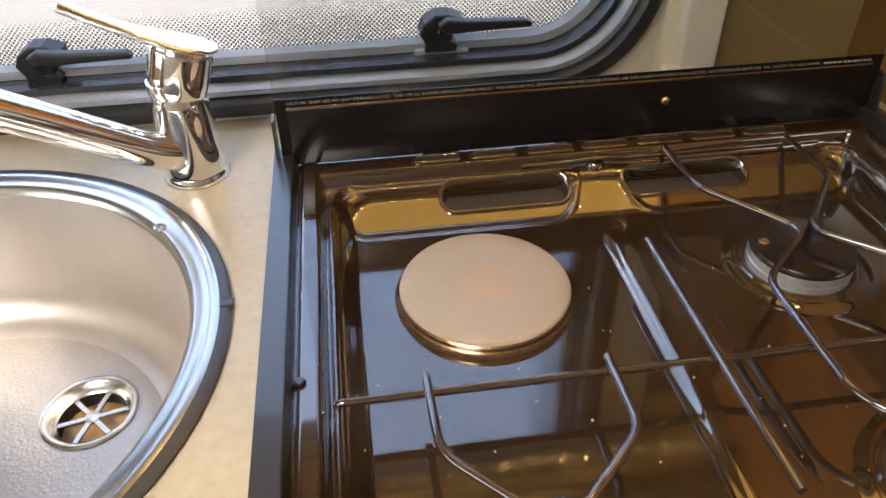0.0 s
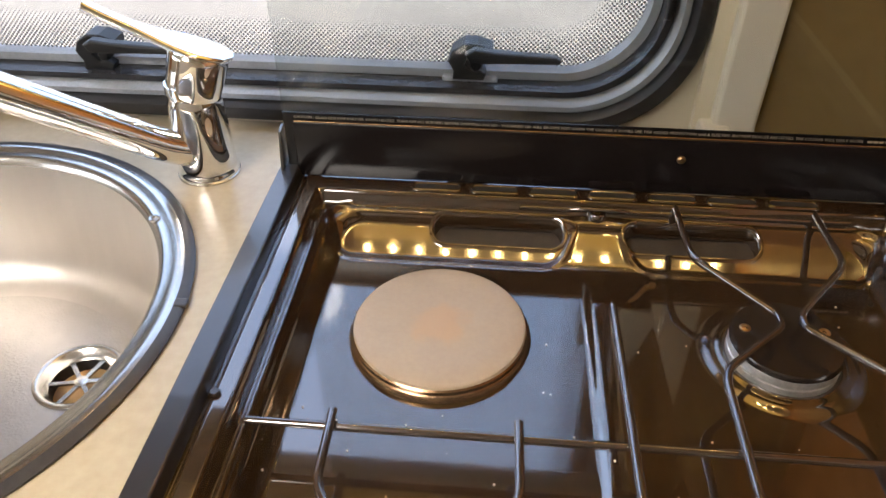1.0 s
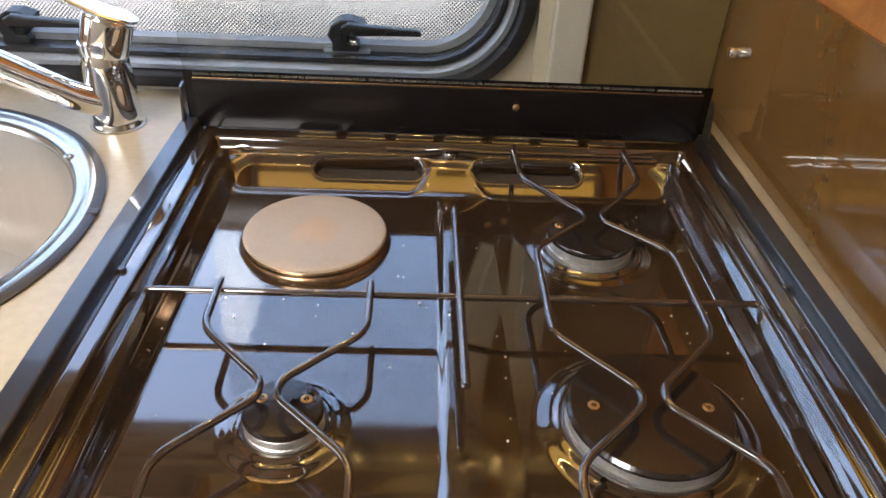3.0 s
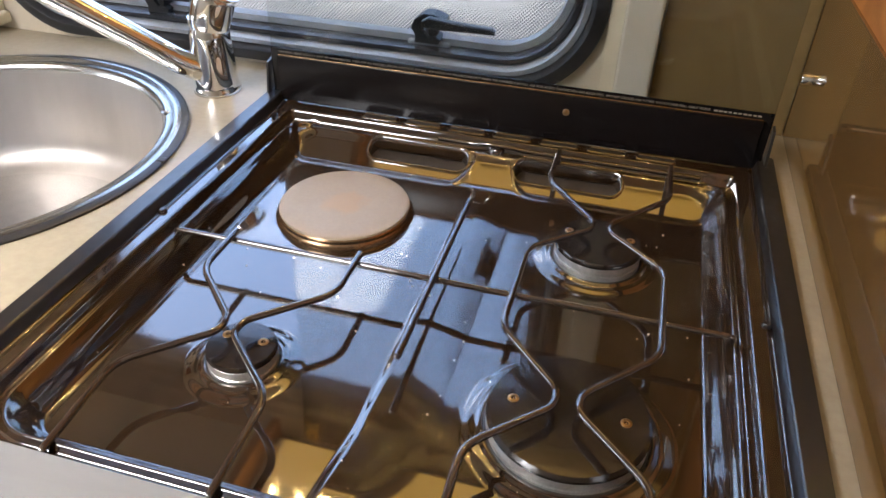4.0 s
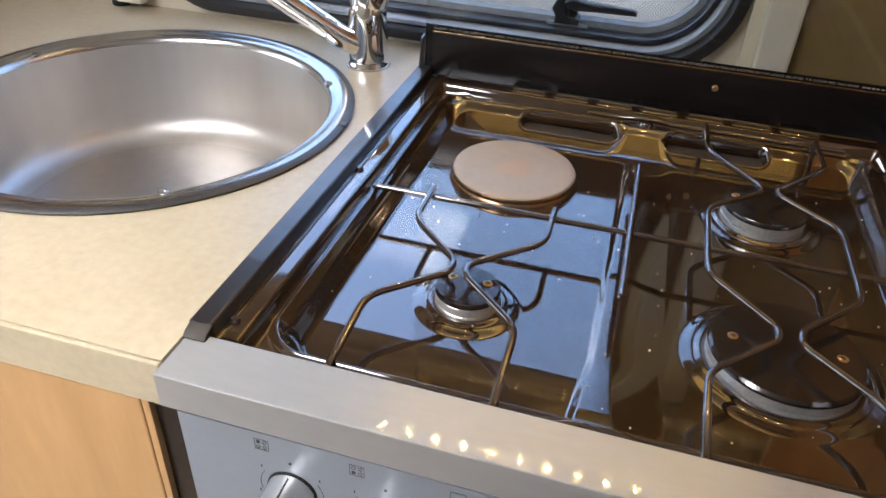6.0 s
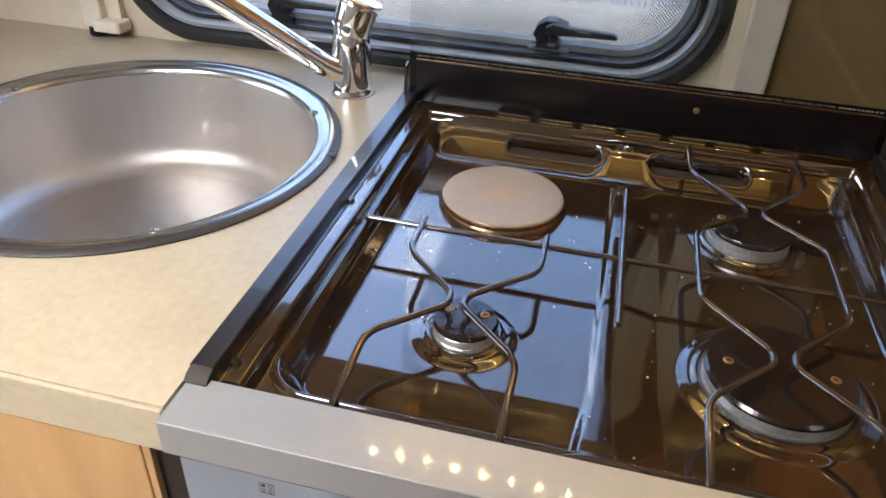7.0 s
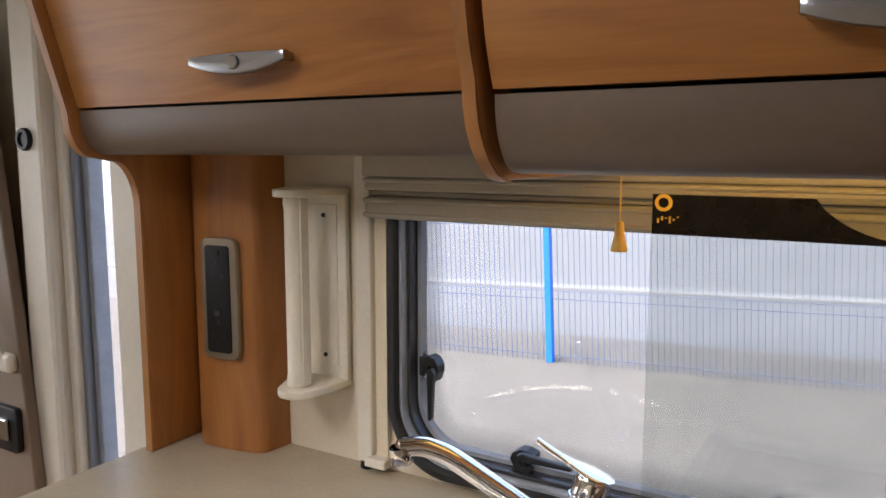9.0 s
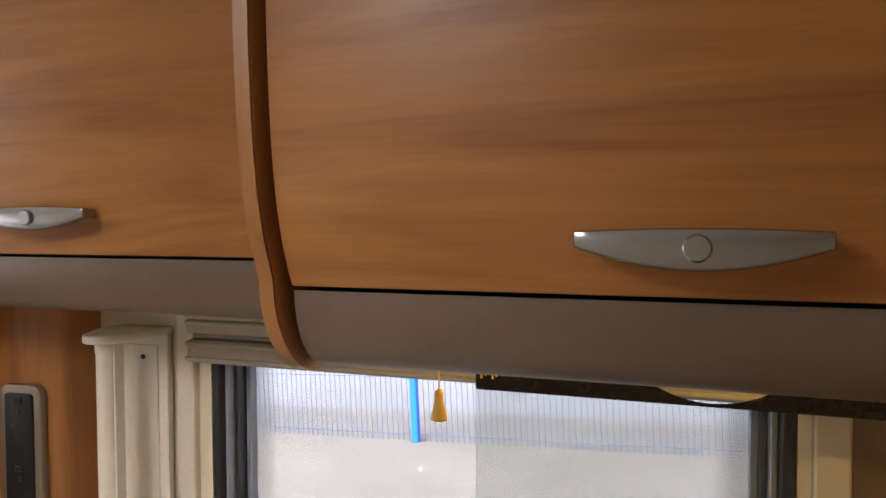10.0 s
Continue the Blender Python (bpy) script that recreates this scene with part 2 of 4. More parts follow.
# hotplate: an irregular worn, rusty patch about its middle and a paler outer band
nt = M["plate"].node_tree
p = nt.nodes["Principled BSDF"]
src = p.inputs["Base Color"].links[0].from_socket
tc, vm, nz = nt.nodes.new("ShaderNodeTexCoord"), nt.nodes.new("ShaderNodeVectorMath"), nt.nodes.new("ShaderNodeTexNoise")
vm.operation, vm.inputs[1].default_value = "DISTANCE", (0.138, 0.353, 0.897)
nz.inputs["Scale"].default_value, nz.inputs["Detail"].default_value = 70, 6
nt.links.new(tc.outputs["Object"], vm.inputs[0])
nt.links.new(tc.outputs["Object"], nz.inputs["Vector"])
ma = nt.nodes.new("ShaderNodeMath")
ma.operation, ma.inputs[1].default_value = "MULTIPLY_ADD", -0.026
nt.links.new(nz.outputs[0], ma.inputs[0])
nt.links.new(vm.outputs["Value"], ma.inputs[2])
rp = nt.nodes.new("ShaderNodeValToRGB")
rp.color_ramp.elements[0].position, rp.color_ramp.elements[0].color = 0.0, (0.7, 0.7, 0.7, 1)
rp.color_ramp.elements[1].position, rp.color_ramp.elements[1].color = 0.008, (0, 0, 0, 1)
nt.links.new(ma.outputs[0], rp.inputs[0])
mx = nt.nodes.new("ShaderNodeMix")
mx.data_type = "RGBA"
mx.inputs[7].default_value = (0.41, 0.27, 0.16, 1)
nt.links.new(rp.outputs[0], mx.inputs[0])
nt.links.new(src, mx.inputs[6])
nt.links.new(mx.outputs[2], p.inputs["Base Color"])


# ---- mesh helpers ----
def part(name, bm, material, parent=None, label="", smooth=None):
    """Link a bmesh as one mesh object under a thing or a part."""
    me = bpy.data.meshes.new(name)
    bm.to_mesh(me)
    bm.free()
    me.materials.append(material)
    if smooth is not None:
        me.shade_smooth()
        me.set_sharp_from_angle(angle=radians(smooth))
    ob = new(name, me)
    if parent is not None:
        ob.parent = parent
    if label:
        ob["label"] = label
    return ob


def thing(name, label, category, group="", kind=""):
    return tagged(new(name), label, category, group, kind)


def box(x0, x1, y0, y1, z0, z1, bevel=0.0, seg=2, bm=None):
    own = bmesh.new()
    bmesh.ops.create_cube(own, size=1)
    for v in own.verts:
        v.co = ((x0 + x1) / 2 + v.co.x * (x1 - x0), (y0 + y1) / 2 + v.co.y * (y1 - y0), (z0 + z1) / 2 + v.co.z * (z1 - z0))
    if bevel:
        bmesh.ops.bevel(own, geom=own.edges[:], offset=bevel, segments=seg, profile=0.5, affect="EDGES")
    if bm is None:
        return own
    return join(bm, own)


def join(bm, other):
    me = bpy.data.meshes.new("joined")
    other.to_mesh(me)
    other.free()
    bm.from_mesh(me)
    bpy.data.meshes.remove(me)
    return bm


def moved(bm, m):
    bmesh.ops.transform(bm, matrix=m, verts=bm.verts[:])
    return bm


def lathe(profile, cx, cy, seg=64, cap=False):
    """Turn a profile of (radius, z) round an upright axis."""
    bm = bmesh.new()
    rings = []
    for r, z in profile:
        if r < 1e-6:
            rings.append([bm.verts.new((cx, cy, z))])
        else:
            rings.append([bm.verts.new((cx + r * math.cos(2 * math.pi * i / seg), cy + r * math.sin(2 * math.pi * i / seg), z)) for i in range(seg)])
    for a, b in zip(rings, rings[1:]):
        for i in range(seg):
            j = (i + 1) % seg
            f = [a[i % len(a)], a[j % len(a)], b[j % len(b)], b[i % len(b)]]
            f = list(dict.fromkeys(f))
            if len(f) > 2:
                bm.faces.new(f)
    bmesh.ops.recalc_face_normals(bm, faces=bm.faces[:])
    return bm


def fillet(points, r, n=5):
    """Round the corners of a line of points."""
    pts = [Vector(p) for p in points]
    out = [pts[0]]
    for a, b, c in zip(pts, pts[1:], pts[2:]):
        u, w = (a - b), (c - b)
        k = min(r, u.length * 0.45, w.length * 0.45)
        p, q = b + u.normalized() * k, b + w.normalized() * k
        for i in range(n + 1):
            s = i / n
            out.append(p * (1 - s) ** 2 + b * 2 * s * (1 - s) + q * s * s)
    return out + [pts[-1]]


def rod(points, r, round_r=0.01, seg=10, radii=None, bm=None):
    """A bent round bar with domed ends."""
    pts = fillet(points, round_r) if len(points) > 2 else [Vector(p) for p in points]
    bm = bmesh.new() if bm is None else bm
    up, rings = None, []
    for i, p in enumerate(pts):
        d = (pts[min(i + 1, len(pts) - 1)] - pts[max(i - 1, 0)]).normalized()
        if up is None:
            up = d.orthogonal().normalized()
        up = (up - d * up.dot(d)).normalized()
        side = d.cross(up)
        rr = r if radii is None else radii(i / (len(pts) - 1))
        rings.append([bm.verts.new(p + (up * math.cos(2 * math.pi * k / seg) + side * math.sin(2 * math.pi * k / seg)) * rr) for k in range(seg)])
    for a, b in zip(rings, rings[1:]):
        for k in range(seg):
            bm.faces.new((a[k], a[(k + 1) % seg], b[(k + 1) % seg], b[k]))
    for ring, s in ((rings[0], -1), (rings[-1], 1)):
        c = sum((v.co for v in ring), Vector()) / seg
        d = (pts[1] - pts[0] if s < 0 else pts[-1] - pts[-2]).normalized() * s
        tip = bm.verts.new(c + d * (ring[0].co - c).length * 0.5)
        for k in range(seg):
            bm.faces.new((ring[k], ring[(k + 1) % seg], tip))
    bmesh.ops.recalc_face_normals(bm, faces=bm.faces[:])
    return bm


def prism(outline, axis, a, b, bevel=0.0):
    """Extrude an outline of 2D points along an axis, from a to b."""
    bm = bmesh.new()
    put = {"x": lambda u, w, s: (s, u, w), "y": lambda u, w, s: (u, s, w), "z": lambda u, w, s: (u, w, s)}[axis]
    lo = [bm.verts.new(put(u, w, a)) for u, w in outline]
    hi = [bm.verts.new(put(u, w, b)) for u, w in outline]
    n = len(lo)
    for i in range(n):
        bm.faces.new((lo[i], lo[(i + 1) % n], hi[(i + 1) % n], hi[i]))
    caps = [bm.faces.new(lo), bm.faces.new(hi)]
    bmesh.ops.recalc_face_normals(bm, faces=bm.faces[:])
    if bevel:
        bmesh.ops.bevel(bm, geom=list({e for f in caps for e in f.edges}), offset=bevel, segments=2, profile=0.5, affect="EDGES")
    return bm


def rrect(x0, x1, z0, z1, r, n=10):
    """A rectangle with round corners, as a closed outline."""
    out = []
    for cx, cz, a0 in ((x1 - r, z1 - r, 0), (x0 + r, z1 - r, 90), (x0 + r, z0 + r, 180), (x1 - r, z0 + r, 270)):
        out += [(cx + r * math.cos(radians(a0 + 90 * i / n)), cz + r * math.sin(radians(a0 + 90 * i / n))) for i in range(n + 1)]
    return out


def ring_loft(loops):
    """Skin between closed loops of equal count."""
    bm = bmesh.new()
    rows = [[bm.verts.new(p) for p in loop] for loop in loops]
    for a, b in zip(rows, rows[1:]):
        for i in range(len(a)):
            j = (i + 1) % len(a)
            bm.faces.new((a[i], a[j], b[j], b[i]))
    bmesh.ops.recalc_face_normals(bm, faces=bm.faces[:])
    return bm


def holed(x0, x1, z0, z1, hole, y0, y1):
    """A wall slab in the xz plane with one opening of any rounded outline."""
    def square(y):
        out = []
        cx, cz = (min(p[0] for p in hole) + max(p[0] for p in hole)) / 2, (min(p[1] for p in hole) + max(p[1] for p in hole)) / 2
        for u, w in hole:
            du, dw = u - cx, w - cz
            k = min(((x1 - cx) if du > 0 else (cx - x0)) / max(abs(du), 1e-6), ((z1 - cz) if dw > 0 else (cz - z0)) / max(abs(dw), 1e-6))
            out.append((cx + du * k, y, cz + dw * k))
        for kx, kz in ((x0, z0), (x0, z1), (x1, z0), (x1, z1)):
            i = min(range(len(out)), key=lambda q: (out[q][0] - kx) ** 2 + (out[q][2] - kz) ** 2)
            out[i] = (kx, y, kz)
        return out
    loop = lambda y: [(u, y, w) for u, w in hole]
    a, b, c, d = square(y0), loop(y0), loop(y1), square(y1)
    return ring_loft([a, b, c, d, a])


def smooth01(v, a, b):
    s = np.clip((v - a) / (b - a), 0, 1)
    return s * s * (3 - 2 * s)


# ---- outside ----
GROUND = -0.45
FALL = Matrix.Translation((-3.2, 0, GROUND)) @ pose(0, 0, 0, 0, -2.7, 0) @ Matrix.Translation((3.2, 0, -GROUND))


def part_out(name, bm, material, parent=None, label="", smooth=None):
    """A part of the yard, which slopes against the caravan."""
    return part(name, moved(bm, FALL), material, parent, label, smooth)


ground = tagged(part_out("ground", box(-60, 60, 0.9, 6.6, GROUND - 0.3, GROUND), M["tarmac"]), "pale trampled gravel yard beyond the window", "ground", kind="structure")
bm = box(-400, 400, -400, 400, GROUND - 0.6, GROUND - 0.12)
tagged(part_out("road", bm, M["road"]), "grey asphalt road behind the mesh fence", "road", kind="structure")
for y, w in ((9.8, 0.28),):
    tagged(part_out("kerb", box(-60, 60, y, y + w, GROUND - 0.2, GROUND - 0.07, 0.02), M["kerb"]), "pale concrete kerb along the road", "kerb", kind="structure")
# added backdrop, tall enough to hide the bright sky; no bank known there
bm = bmesh.new()
for i in range(61):
    x = -60 + 2 * i
    h = 7.2 + 1.1 * noise.noise(Vector((x * 0.11, 3.1, 0)))
    a = [bm.verts.new((x, 24, GROUND - 0.2)), bm.verts.new((x, 27 + noise.noise(Vector((x * 0.2, 0, 0))), GROUND + h)), bm.verts.new((x, 40, GROUND + h + 0.6))]
    if i:
        for k in range(2):
            bm.faces.new((last[k], a[k], a[k + 1], last[k + 1]))
    last = a
tagged(part_out("bank", bm, M["bank"], smooth=60), "tall streaky pale backdrop beyond the road", "bank", kind="structure")

fence = thing("mesh_fence", "grey welded wire mesh fence with a blue steel post", "fence")
bm = bmesh.new()
for i in range(230):
    x = -7.0 + 0.05 * i
    box(x - 0.0021, x + 0.0021, 5.597, 5.603, GROUND, GROUND + 2.0, bm=bm)
tagged(part_out("wires", bm, M["wire"], fence), kind="stuff")
for z in (0.05, 0.55, 0.62, 1.2, 1.27, 1.95):
    part_out("rail_wire", rod([(-7, 5.608, GROUND + z), (4.5, 5.608, GROUND + z)], 0.0035, seg=6), M["wire"], fence)
for x in (-2.12, 0.45 + 2.6, -4.7):
    part_out("post", box(x - 0.03, x + 0.03, 5.53, 5.595, GROUND, GROUND + 2.05, 0.006), M["blue"], fence, "bright blue steel post")

# ---- shell of the caravan ----
floor = tagged(part("floor", box(-2.6, 1.4, -1.7, 0.66, -0.05, 0.0), M["floor"]), "brown wood-look vinyl floor", "floor", kind="structure")
# roof opening assumed, out of view, for the fill lamp above it
ceiling = tagged(part("ceiling", holed(-2.6, 1.4, -1.7, 0.66, rrect(-0.85, -0.25, -1.05, -0.45, 0.05), 1.95, 1.99), M["ceiling"]), "white vinyl caravan ceiling", "ceiling", kind="structure")
for v in ceiling.data.vertices:
    v.co = (v.co.x, v.co.z, v.co.y)
WX0, WX1, WZ0, WZ1, WR = -0.3985, 0.3315, 0.9245, 1.46, 0.102
BACK = 0.578
wall = tagged(part("wall_window", holed(-0.80, 0.62, 0.0, 1.95, rrect(WX0 + 0.016, WX1 - 0.016, WZ0 + 0.016, WZ1 - 0.016, WR - 0.016), BACK, BACK + 0.04), M["wall"]), "cream vinyl side wall round the kitchen window", "wall", kind="structure")
tagged(part("wall_far", box(-2.6, 1.4, -1.64, -1.60, 0.0, 1.95), M["wall"]), "cream vinyl wall across the aisle", "wall", kind="structure")
# end wall opening assumed, out of view, for the fill lamp outside
bm = holed(-1.6, 0.65, 0.0, 1.95, rrect(-1.35, 0.25, 0.92, 1.72, 0.1), -2.60, -2.55)
for v in bm.verts:
    v.co = (v.co.y, v.co.x, v.co.z)
bmesh.ops.recalc_face_normals(bm, faces=bm.faces[:])
tagged(part("wall_end_left", bm, M["wall"]), "cream end wall of the caravan", "wall", kind="structure")
tagged(part("wall_end_right", box(1.35, 1.4, -1.6, 0.61, 0, 1.95), M["wall"]), "cream end wall of the caravan", "wall", kind="structure")
tagged(part("wall_window_right", box(0.62, 1.35, BACK, BACK + 0.04, 0, 1.95), M["wall"]), "cream vinyl side wall", "wall", kind="structure")
# partition beside the cooker: wood above, bronze acrylic splashback below
tagged(part("partition", box(0.5215, 0.541, -0.03, BACK - 0.001, 0, 1.94), M["wood_x"]), "beech veneer partition beside the cooker", "partition", kind="structure")
splash = thing("splashback", "glossy bronze-brown acrylic splashback panel on the partition", "splashback")
part("sheet", box(0.5178, 0.5212, -0.02, BACK - 0.002, 0.9205, 1.077, 0.0006), M["splash"], splash)
stud = moved(lathe([(0, 0), (0.0055, 0), (0.0055, 0.009), (0.0048, 0.010), (0, 0.010)], 0, 0, 24), pose(0.5178, 0.524, 0.998, 0, -90, 0))
part("stud", stud, M["chrome"], splash, "chrome fixing stud", 40)
stud = moved(lathe([(0, 0), (0.0055, 0), (0.0055, 0.009), (0.0048, 0.010), (0, 0.010)], 0, 0, 24), pose(0.5178, 0.06, 0.998, 0, -90, 0))
part("stud", stud, M["chrome"], splash, "chrome fixing stud", 40)

back = thing("splashback", "olive-brown glossy acrylic splashback on the window wall", "splashback")
part("sheet", box(0.3835, 0.5174, BACK - 0.0052, BACK - 0.0018, 0.9197, 1.366, 0.0006), M["olive"], back)

# ---- worktop and base units ----
SX, SY, SR, WT = -0.2290, 0.3095, 0.2075, 0.919
worktop = thing("worktop", "beige speckled laminate worktop with a round sink cut-out", "worktop")
hole = [(SX + 0.195 * math.cos(2 * math.pi * i / 64), SY + 0.195 * math.sin(2 * math.pi * i / 64)) for i in range(64)]
bm = holed(-0.798, -0.0035, 0.0035, BACK - 0.001, hole, WT - 0.036, WT)
for v in bm.verts:
    v.co = (v.co.x, v.co.z, v.co.y)
bmesh.ops.recalc_face_normals(bm, faces=bm.faces[:])
part("left_top", bm, M["worktop"], worktop)
part("front_edge", box(-0.798, -0.0035, 0.0, 0.0033, WT - 0.036, WT - 0.001, 0.001), M["worktop"], worktop)
part("back_strip", box(-0.0033, 0.5035, 0.5075, BACK - 0.001, WT - 0.036, WT), M["worktop"], worktop)
part("right_strip", box(0.5037, 0.5212, 0.003, BACK - 0.001, WT - 0.036, WT, 0.001), M["worktop"], worktop)

unit = thing("base_cabinet", "light beech base cabinet under the worktop", "cabinet")
part("body", box(-0.785, -0.030, 0.035, 0.57, 0.08, 0.78), M["wood_light"], unit)
part("side_panel", box(-0.0255, -0.0200, 0.0030, 0.57, 0.08, WT - 0.0365, 0.0005), M["wood_light"], unit)
part("filler_strip", box(-0.0198, 0.0060, 0.0080, 0.0335, 0.08, 0.8820), M["rim"], unit, "dark strip between cabinet and cooker")
for x0, x1 in ((-0.785, -0.407), (-0.403, -0.0260)):
    part("door", box(x0, x1, 0.0025, 0.0345, 0.10, WT - 0.038, 0.0015), M["wood_light"], unit)
part("plinth", box(-0.78, -0.03, 0.07, 0.09, 0, 0.08), M["tan"], unit)

# ---- cooker ----
HX0, HX1, HY0, HY1 = -0.0015, 0.5015, 0.034, 0.505
cooker = thing("cooker", "dark brown enamelled caravan cooker with silver control panel", "cooker")


def panel_edge(x, y, cx):
    """Signed distance, about, from the outline of a pressed rear panel, wider at its top."""
    half = 0.0850 + 0.0140 * np.clip((y - 0.430) / 0.038, 0, 1)
    px, py = np.abs(x - cx) - (half - 0.014), np.abs(y - 0.4495) - (0.0195 - 0.014)
    return np.hypot(np.maximum(px, 0), np.maximum(py, 0)) + np.minimum(np.maximum(px, py), 0) - 0.014


def deck_height(x, y):
    """Pressed hob top: lip, groove, gutter, bead, two flat wells with a low ridge between, rear panels, domed burner seats."""
    side = np.minimum(x - HX0, HX1 - x)
    z = 0.9065 + 0.0115 * (1 - smooth01(side, 0.0300, 0.0370)) + 0.0085 * (1 - smooth01(side, 0.0135, 0.0165))
    z = z - 0.0025 * np.exp(-((side - 0.0178) / 0.0014) ** 2)
    z = z + np.maximum(0.0105 - (z - 0.9065), 0) * smooth01(y, 0.4705, 0.4775)
    qx, qy = np.abs(x - 0.25) - (0.2085 - 0.028), np.abs(y - 0.259) - (0.212 - 0.028)
    d = np.hypot(np.maximum(qx, 0), np.maximum(qy, 0)) + np.minimum(np.maximum(qx, qy), 0) - 0.028
    z = z + 0.0042 * np.exp(-((d - 0.0035) / 0.0026) ** 2) * (1 - smooth01(y, 0.462, 0.476))
    inside = 1 - smooth01(d, -0.0135, 0.0005)
    run = np.clip((0.4695 - y) / 0.0390, 0, 1)
    run = run - 0.045 * np.exp(-((run - 1) / 0.07) ** 2) * (run > 0.5)
    depth = 0.0210 * run
    front = 1 - smooth01(y, 0.050, 0.130)
    u, wide = x - 0.2475, 0.006 * front
    roof = np.where(u < 0, 1 - smooth01(-u, 0.0045 + wide, 0.0120 + wide), np.clip(1 - (u - 0.0045 - wide) / 0.032, 0, 1))
    crest = 0.0042 + 0.0045 * front - 0.0042 * smooth01(y, 0.385, 0.432)
    z = z - depth * inside + np.minimum(crest * roof, 0.40 * depth) * inside
    z = z + 0.05 * np.clip(0.34 - np.maximum(y, 0.10), 0, 1) ** 2 * inside * (1 - roof)
    for cx in (0.1362, 0.3638):
        e = panel_edge(x, y, cx)
        z = z + (0.0010 * np.exp(-((e - 0.001) / 0.0022) ** 2) - 0.0012 * (1 - smooth01(e, -0.006, 0.0))) * (1 - smooth01(y, 0.462, 0.470))
    for cx, cy, r in BURNERS:
        q = np.hypot(x - cx, y - cy)
        z = z + 0.0022 * (1 - smooth01(q, r + 0.0075, r + 0.0175)) + 0.0016 * (1 - smooth01(q, r + 0.0030, r + 0.0075)) - 0.004 * (1 - smooth01(q, r * 0.9, r * 1.06))
    return z


BURNERS = ((0.1455, 0.152, 0.0235), (0.361, 0.350, 0.0350), (0.3625, 0.157, 0.0500))
nx, ny = 520, 450
gx, gy = np.meshgrid(np.linspace(HX0, HX1, nx), np.linspace(HY0, HY1, ny))
gz = deck_height(gx, gy)
SLOTS = ((0.1740, 0.4565, 0.051, 0.0115), (0.3210, 0.4565, 0.051, 0.0115))


def in_slot(x, y, grow=0.0):
    return any(math.hypot(max(abs(x - cx) - (a - b), 0), y - cy) < b + grow for cx, cy, a, b in SLOTS)


faces = []
for j in range(ny - 1):
    for i in range(nx - 1):
        mx, my = gx[j, i] + 0.0005, gy[j, i] + 0.0005
        if my > 0.43 and in_slot(mx, my, 0.0005):
            continue
        k = j * nx + i
        faces.append((k, k + 1, k + nx + 1, k + nx))
me = bpy.data.meshes.new("deck")
me.from_pydata(np.stack([gx, gy, gz], -1).reshape(-1, 3).tolist(), [], faces)
me.materials.append(M["enamel"])
me.materials.append(M["rim"])
for poly in me.polygons:
    if min(poly.center.x - HX0, HX1 - poly.center.x) < 0.0160:
        poly.material_index = 1
me.shade_smooth()
deck = new("deck", me)
deck.parent = cooker
deck["label"] = "glossy dark brown enamel hob top"
skirt = bmesh.new()
for x0, x1, y0, y1 in ((HX0 - 0.0012, HX0 + 0.001, HY0, HY1), (HX1 - 0.001, HX1 + 0.0012, HY0, HY1), (HX0, HX1, HY1 - 0.001, HY1 + 0.0012)):
    box(x0, x1, y0, y1, 0.8, 0.9165 if x1 - x0 > 0.1 else 0.9255, bm=skirt)
part("deck_flange", skirt, M["rim"], cooker)
for x0 in (HX0 - 0.0008, HX1 - 0.0148):
    part("flange_end", prism([(0.0345, 0.905), (0.0345, 0.9258), (0.0275, 0.9240), (0.0240, 0.9212), (0.0240, 0.905)], "x", x0, x0 + 0.0156, 0.0012), M["dark_matt"], cooker, "worn dark end of the hob edge", 40)
for cx, cy, a, b in SLOTS:
    loops = []
    for grow, sink in ((0.0024, 0.0002), (0.0010, 0.0012), (-0.0002, 0.0010), (-0.0016, -0.0018), (-0.0018, -0.012)):
        loop = []
        for u, w in rrect(cx - a - grow, cx + a + grow, cy - b - grow, cy + b + grow, b + grow - 1e-4, 10):
            loop.append((u, w, float(deck_height(np.array(u), np.array(w))) + sink))
        loops.append(loop)
    bm = ring_loft(loops)
    rim = part("slot_rim", bm, M["enamel"], cooker, "pressed rim of an air slot", 60)
    zc = float(deck_height(np.array(cx), np.array(cy - b)))
    part("slot_back", prism([(cy - b, zc - 0.0075), (cy + b, zc - 0.0005), (cy + b, zc - 0.004), (cy - b, zc - 0.011)], "x", cx - a, cx + a), M["dark_matt"], rim, "recessed dark mottled floor of the air slot")
for i in range(7):
    x = 0.106 + 0.0458 * i
    rim = part("vent_slot", ring_loft([[(u, w, 0.9170 + h) for u, w in rrect(x + g, x + 0.036 - g, 0.4825 + g, 0.4895 - g, 0.0034 - g)] for g, h in ((-0.0026, 0), (-0.0016, 0.0014), (-0.0004, 0.0014), (0.0004, 0.0002))]), M["enamel"], cooker, "", 60)
    # flush black piece stands in for the dark of the opening
    part("vent_hole", prism(rrect(x + 0.0003, x + 0.0357, 0.4828, 0.4892, 0.0031), "z", 0.9152, 0.9177), M["ink_and_gap"], rim)
part("deck_boss", lathe([(0.0075, 0.900), (0.0075, 0.909), (0.006, 0.911), (0.003, 0.911), (0.0028, 0.9095), (0, 0.9095)], 0.2495, 0.472, 24), M["enamel"], cooker, "", 50)
for x, y in ((0.0190, 0.050), (0.0190, 0.262), (0.4810, 0.262), (0.4810, 0.10)):
    part("deck_screw", lathe([(0.0034, 0.915), (0.0034, 0.9195), (0.0024, 0.9208), (0, 0.9208)], x, y, 18), M["cap"], cooker, "", 40)

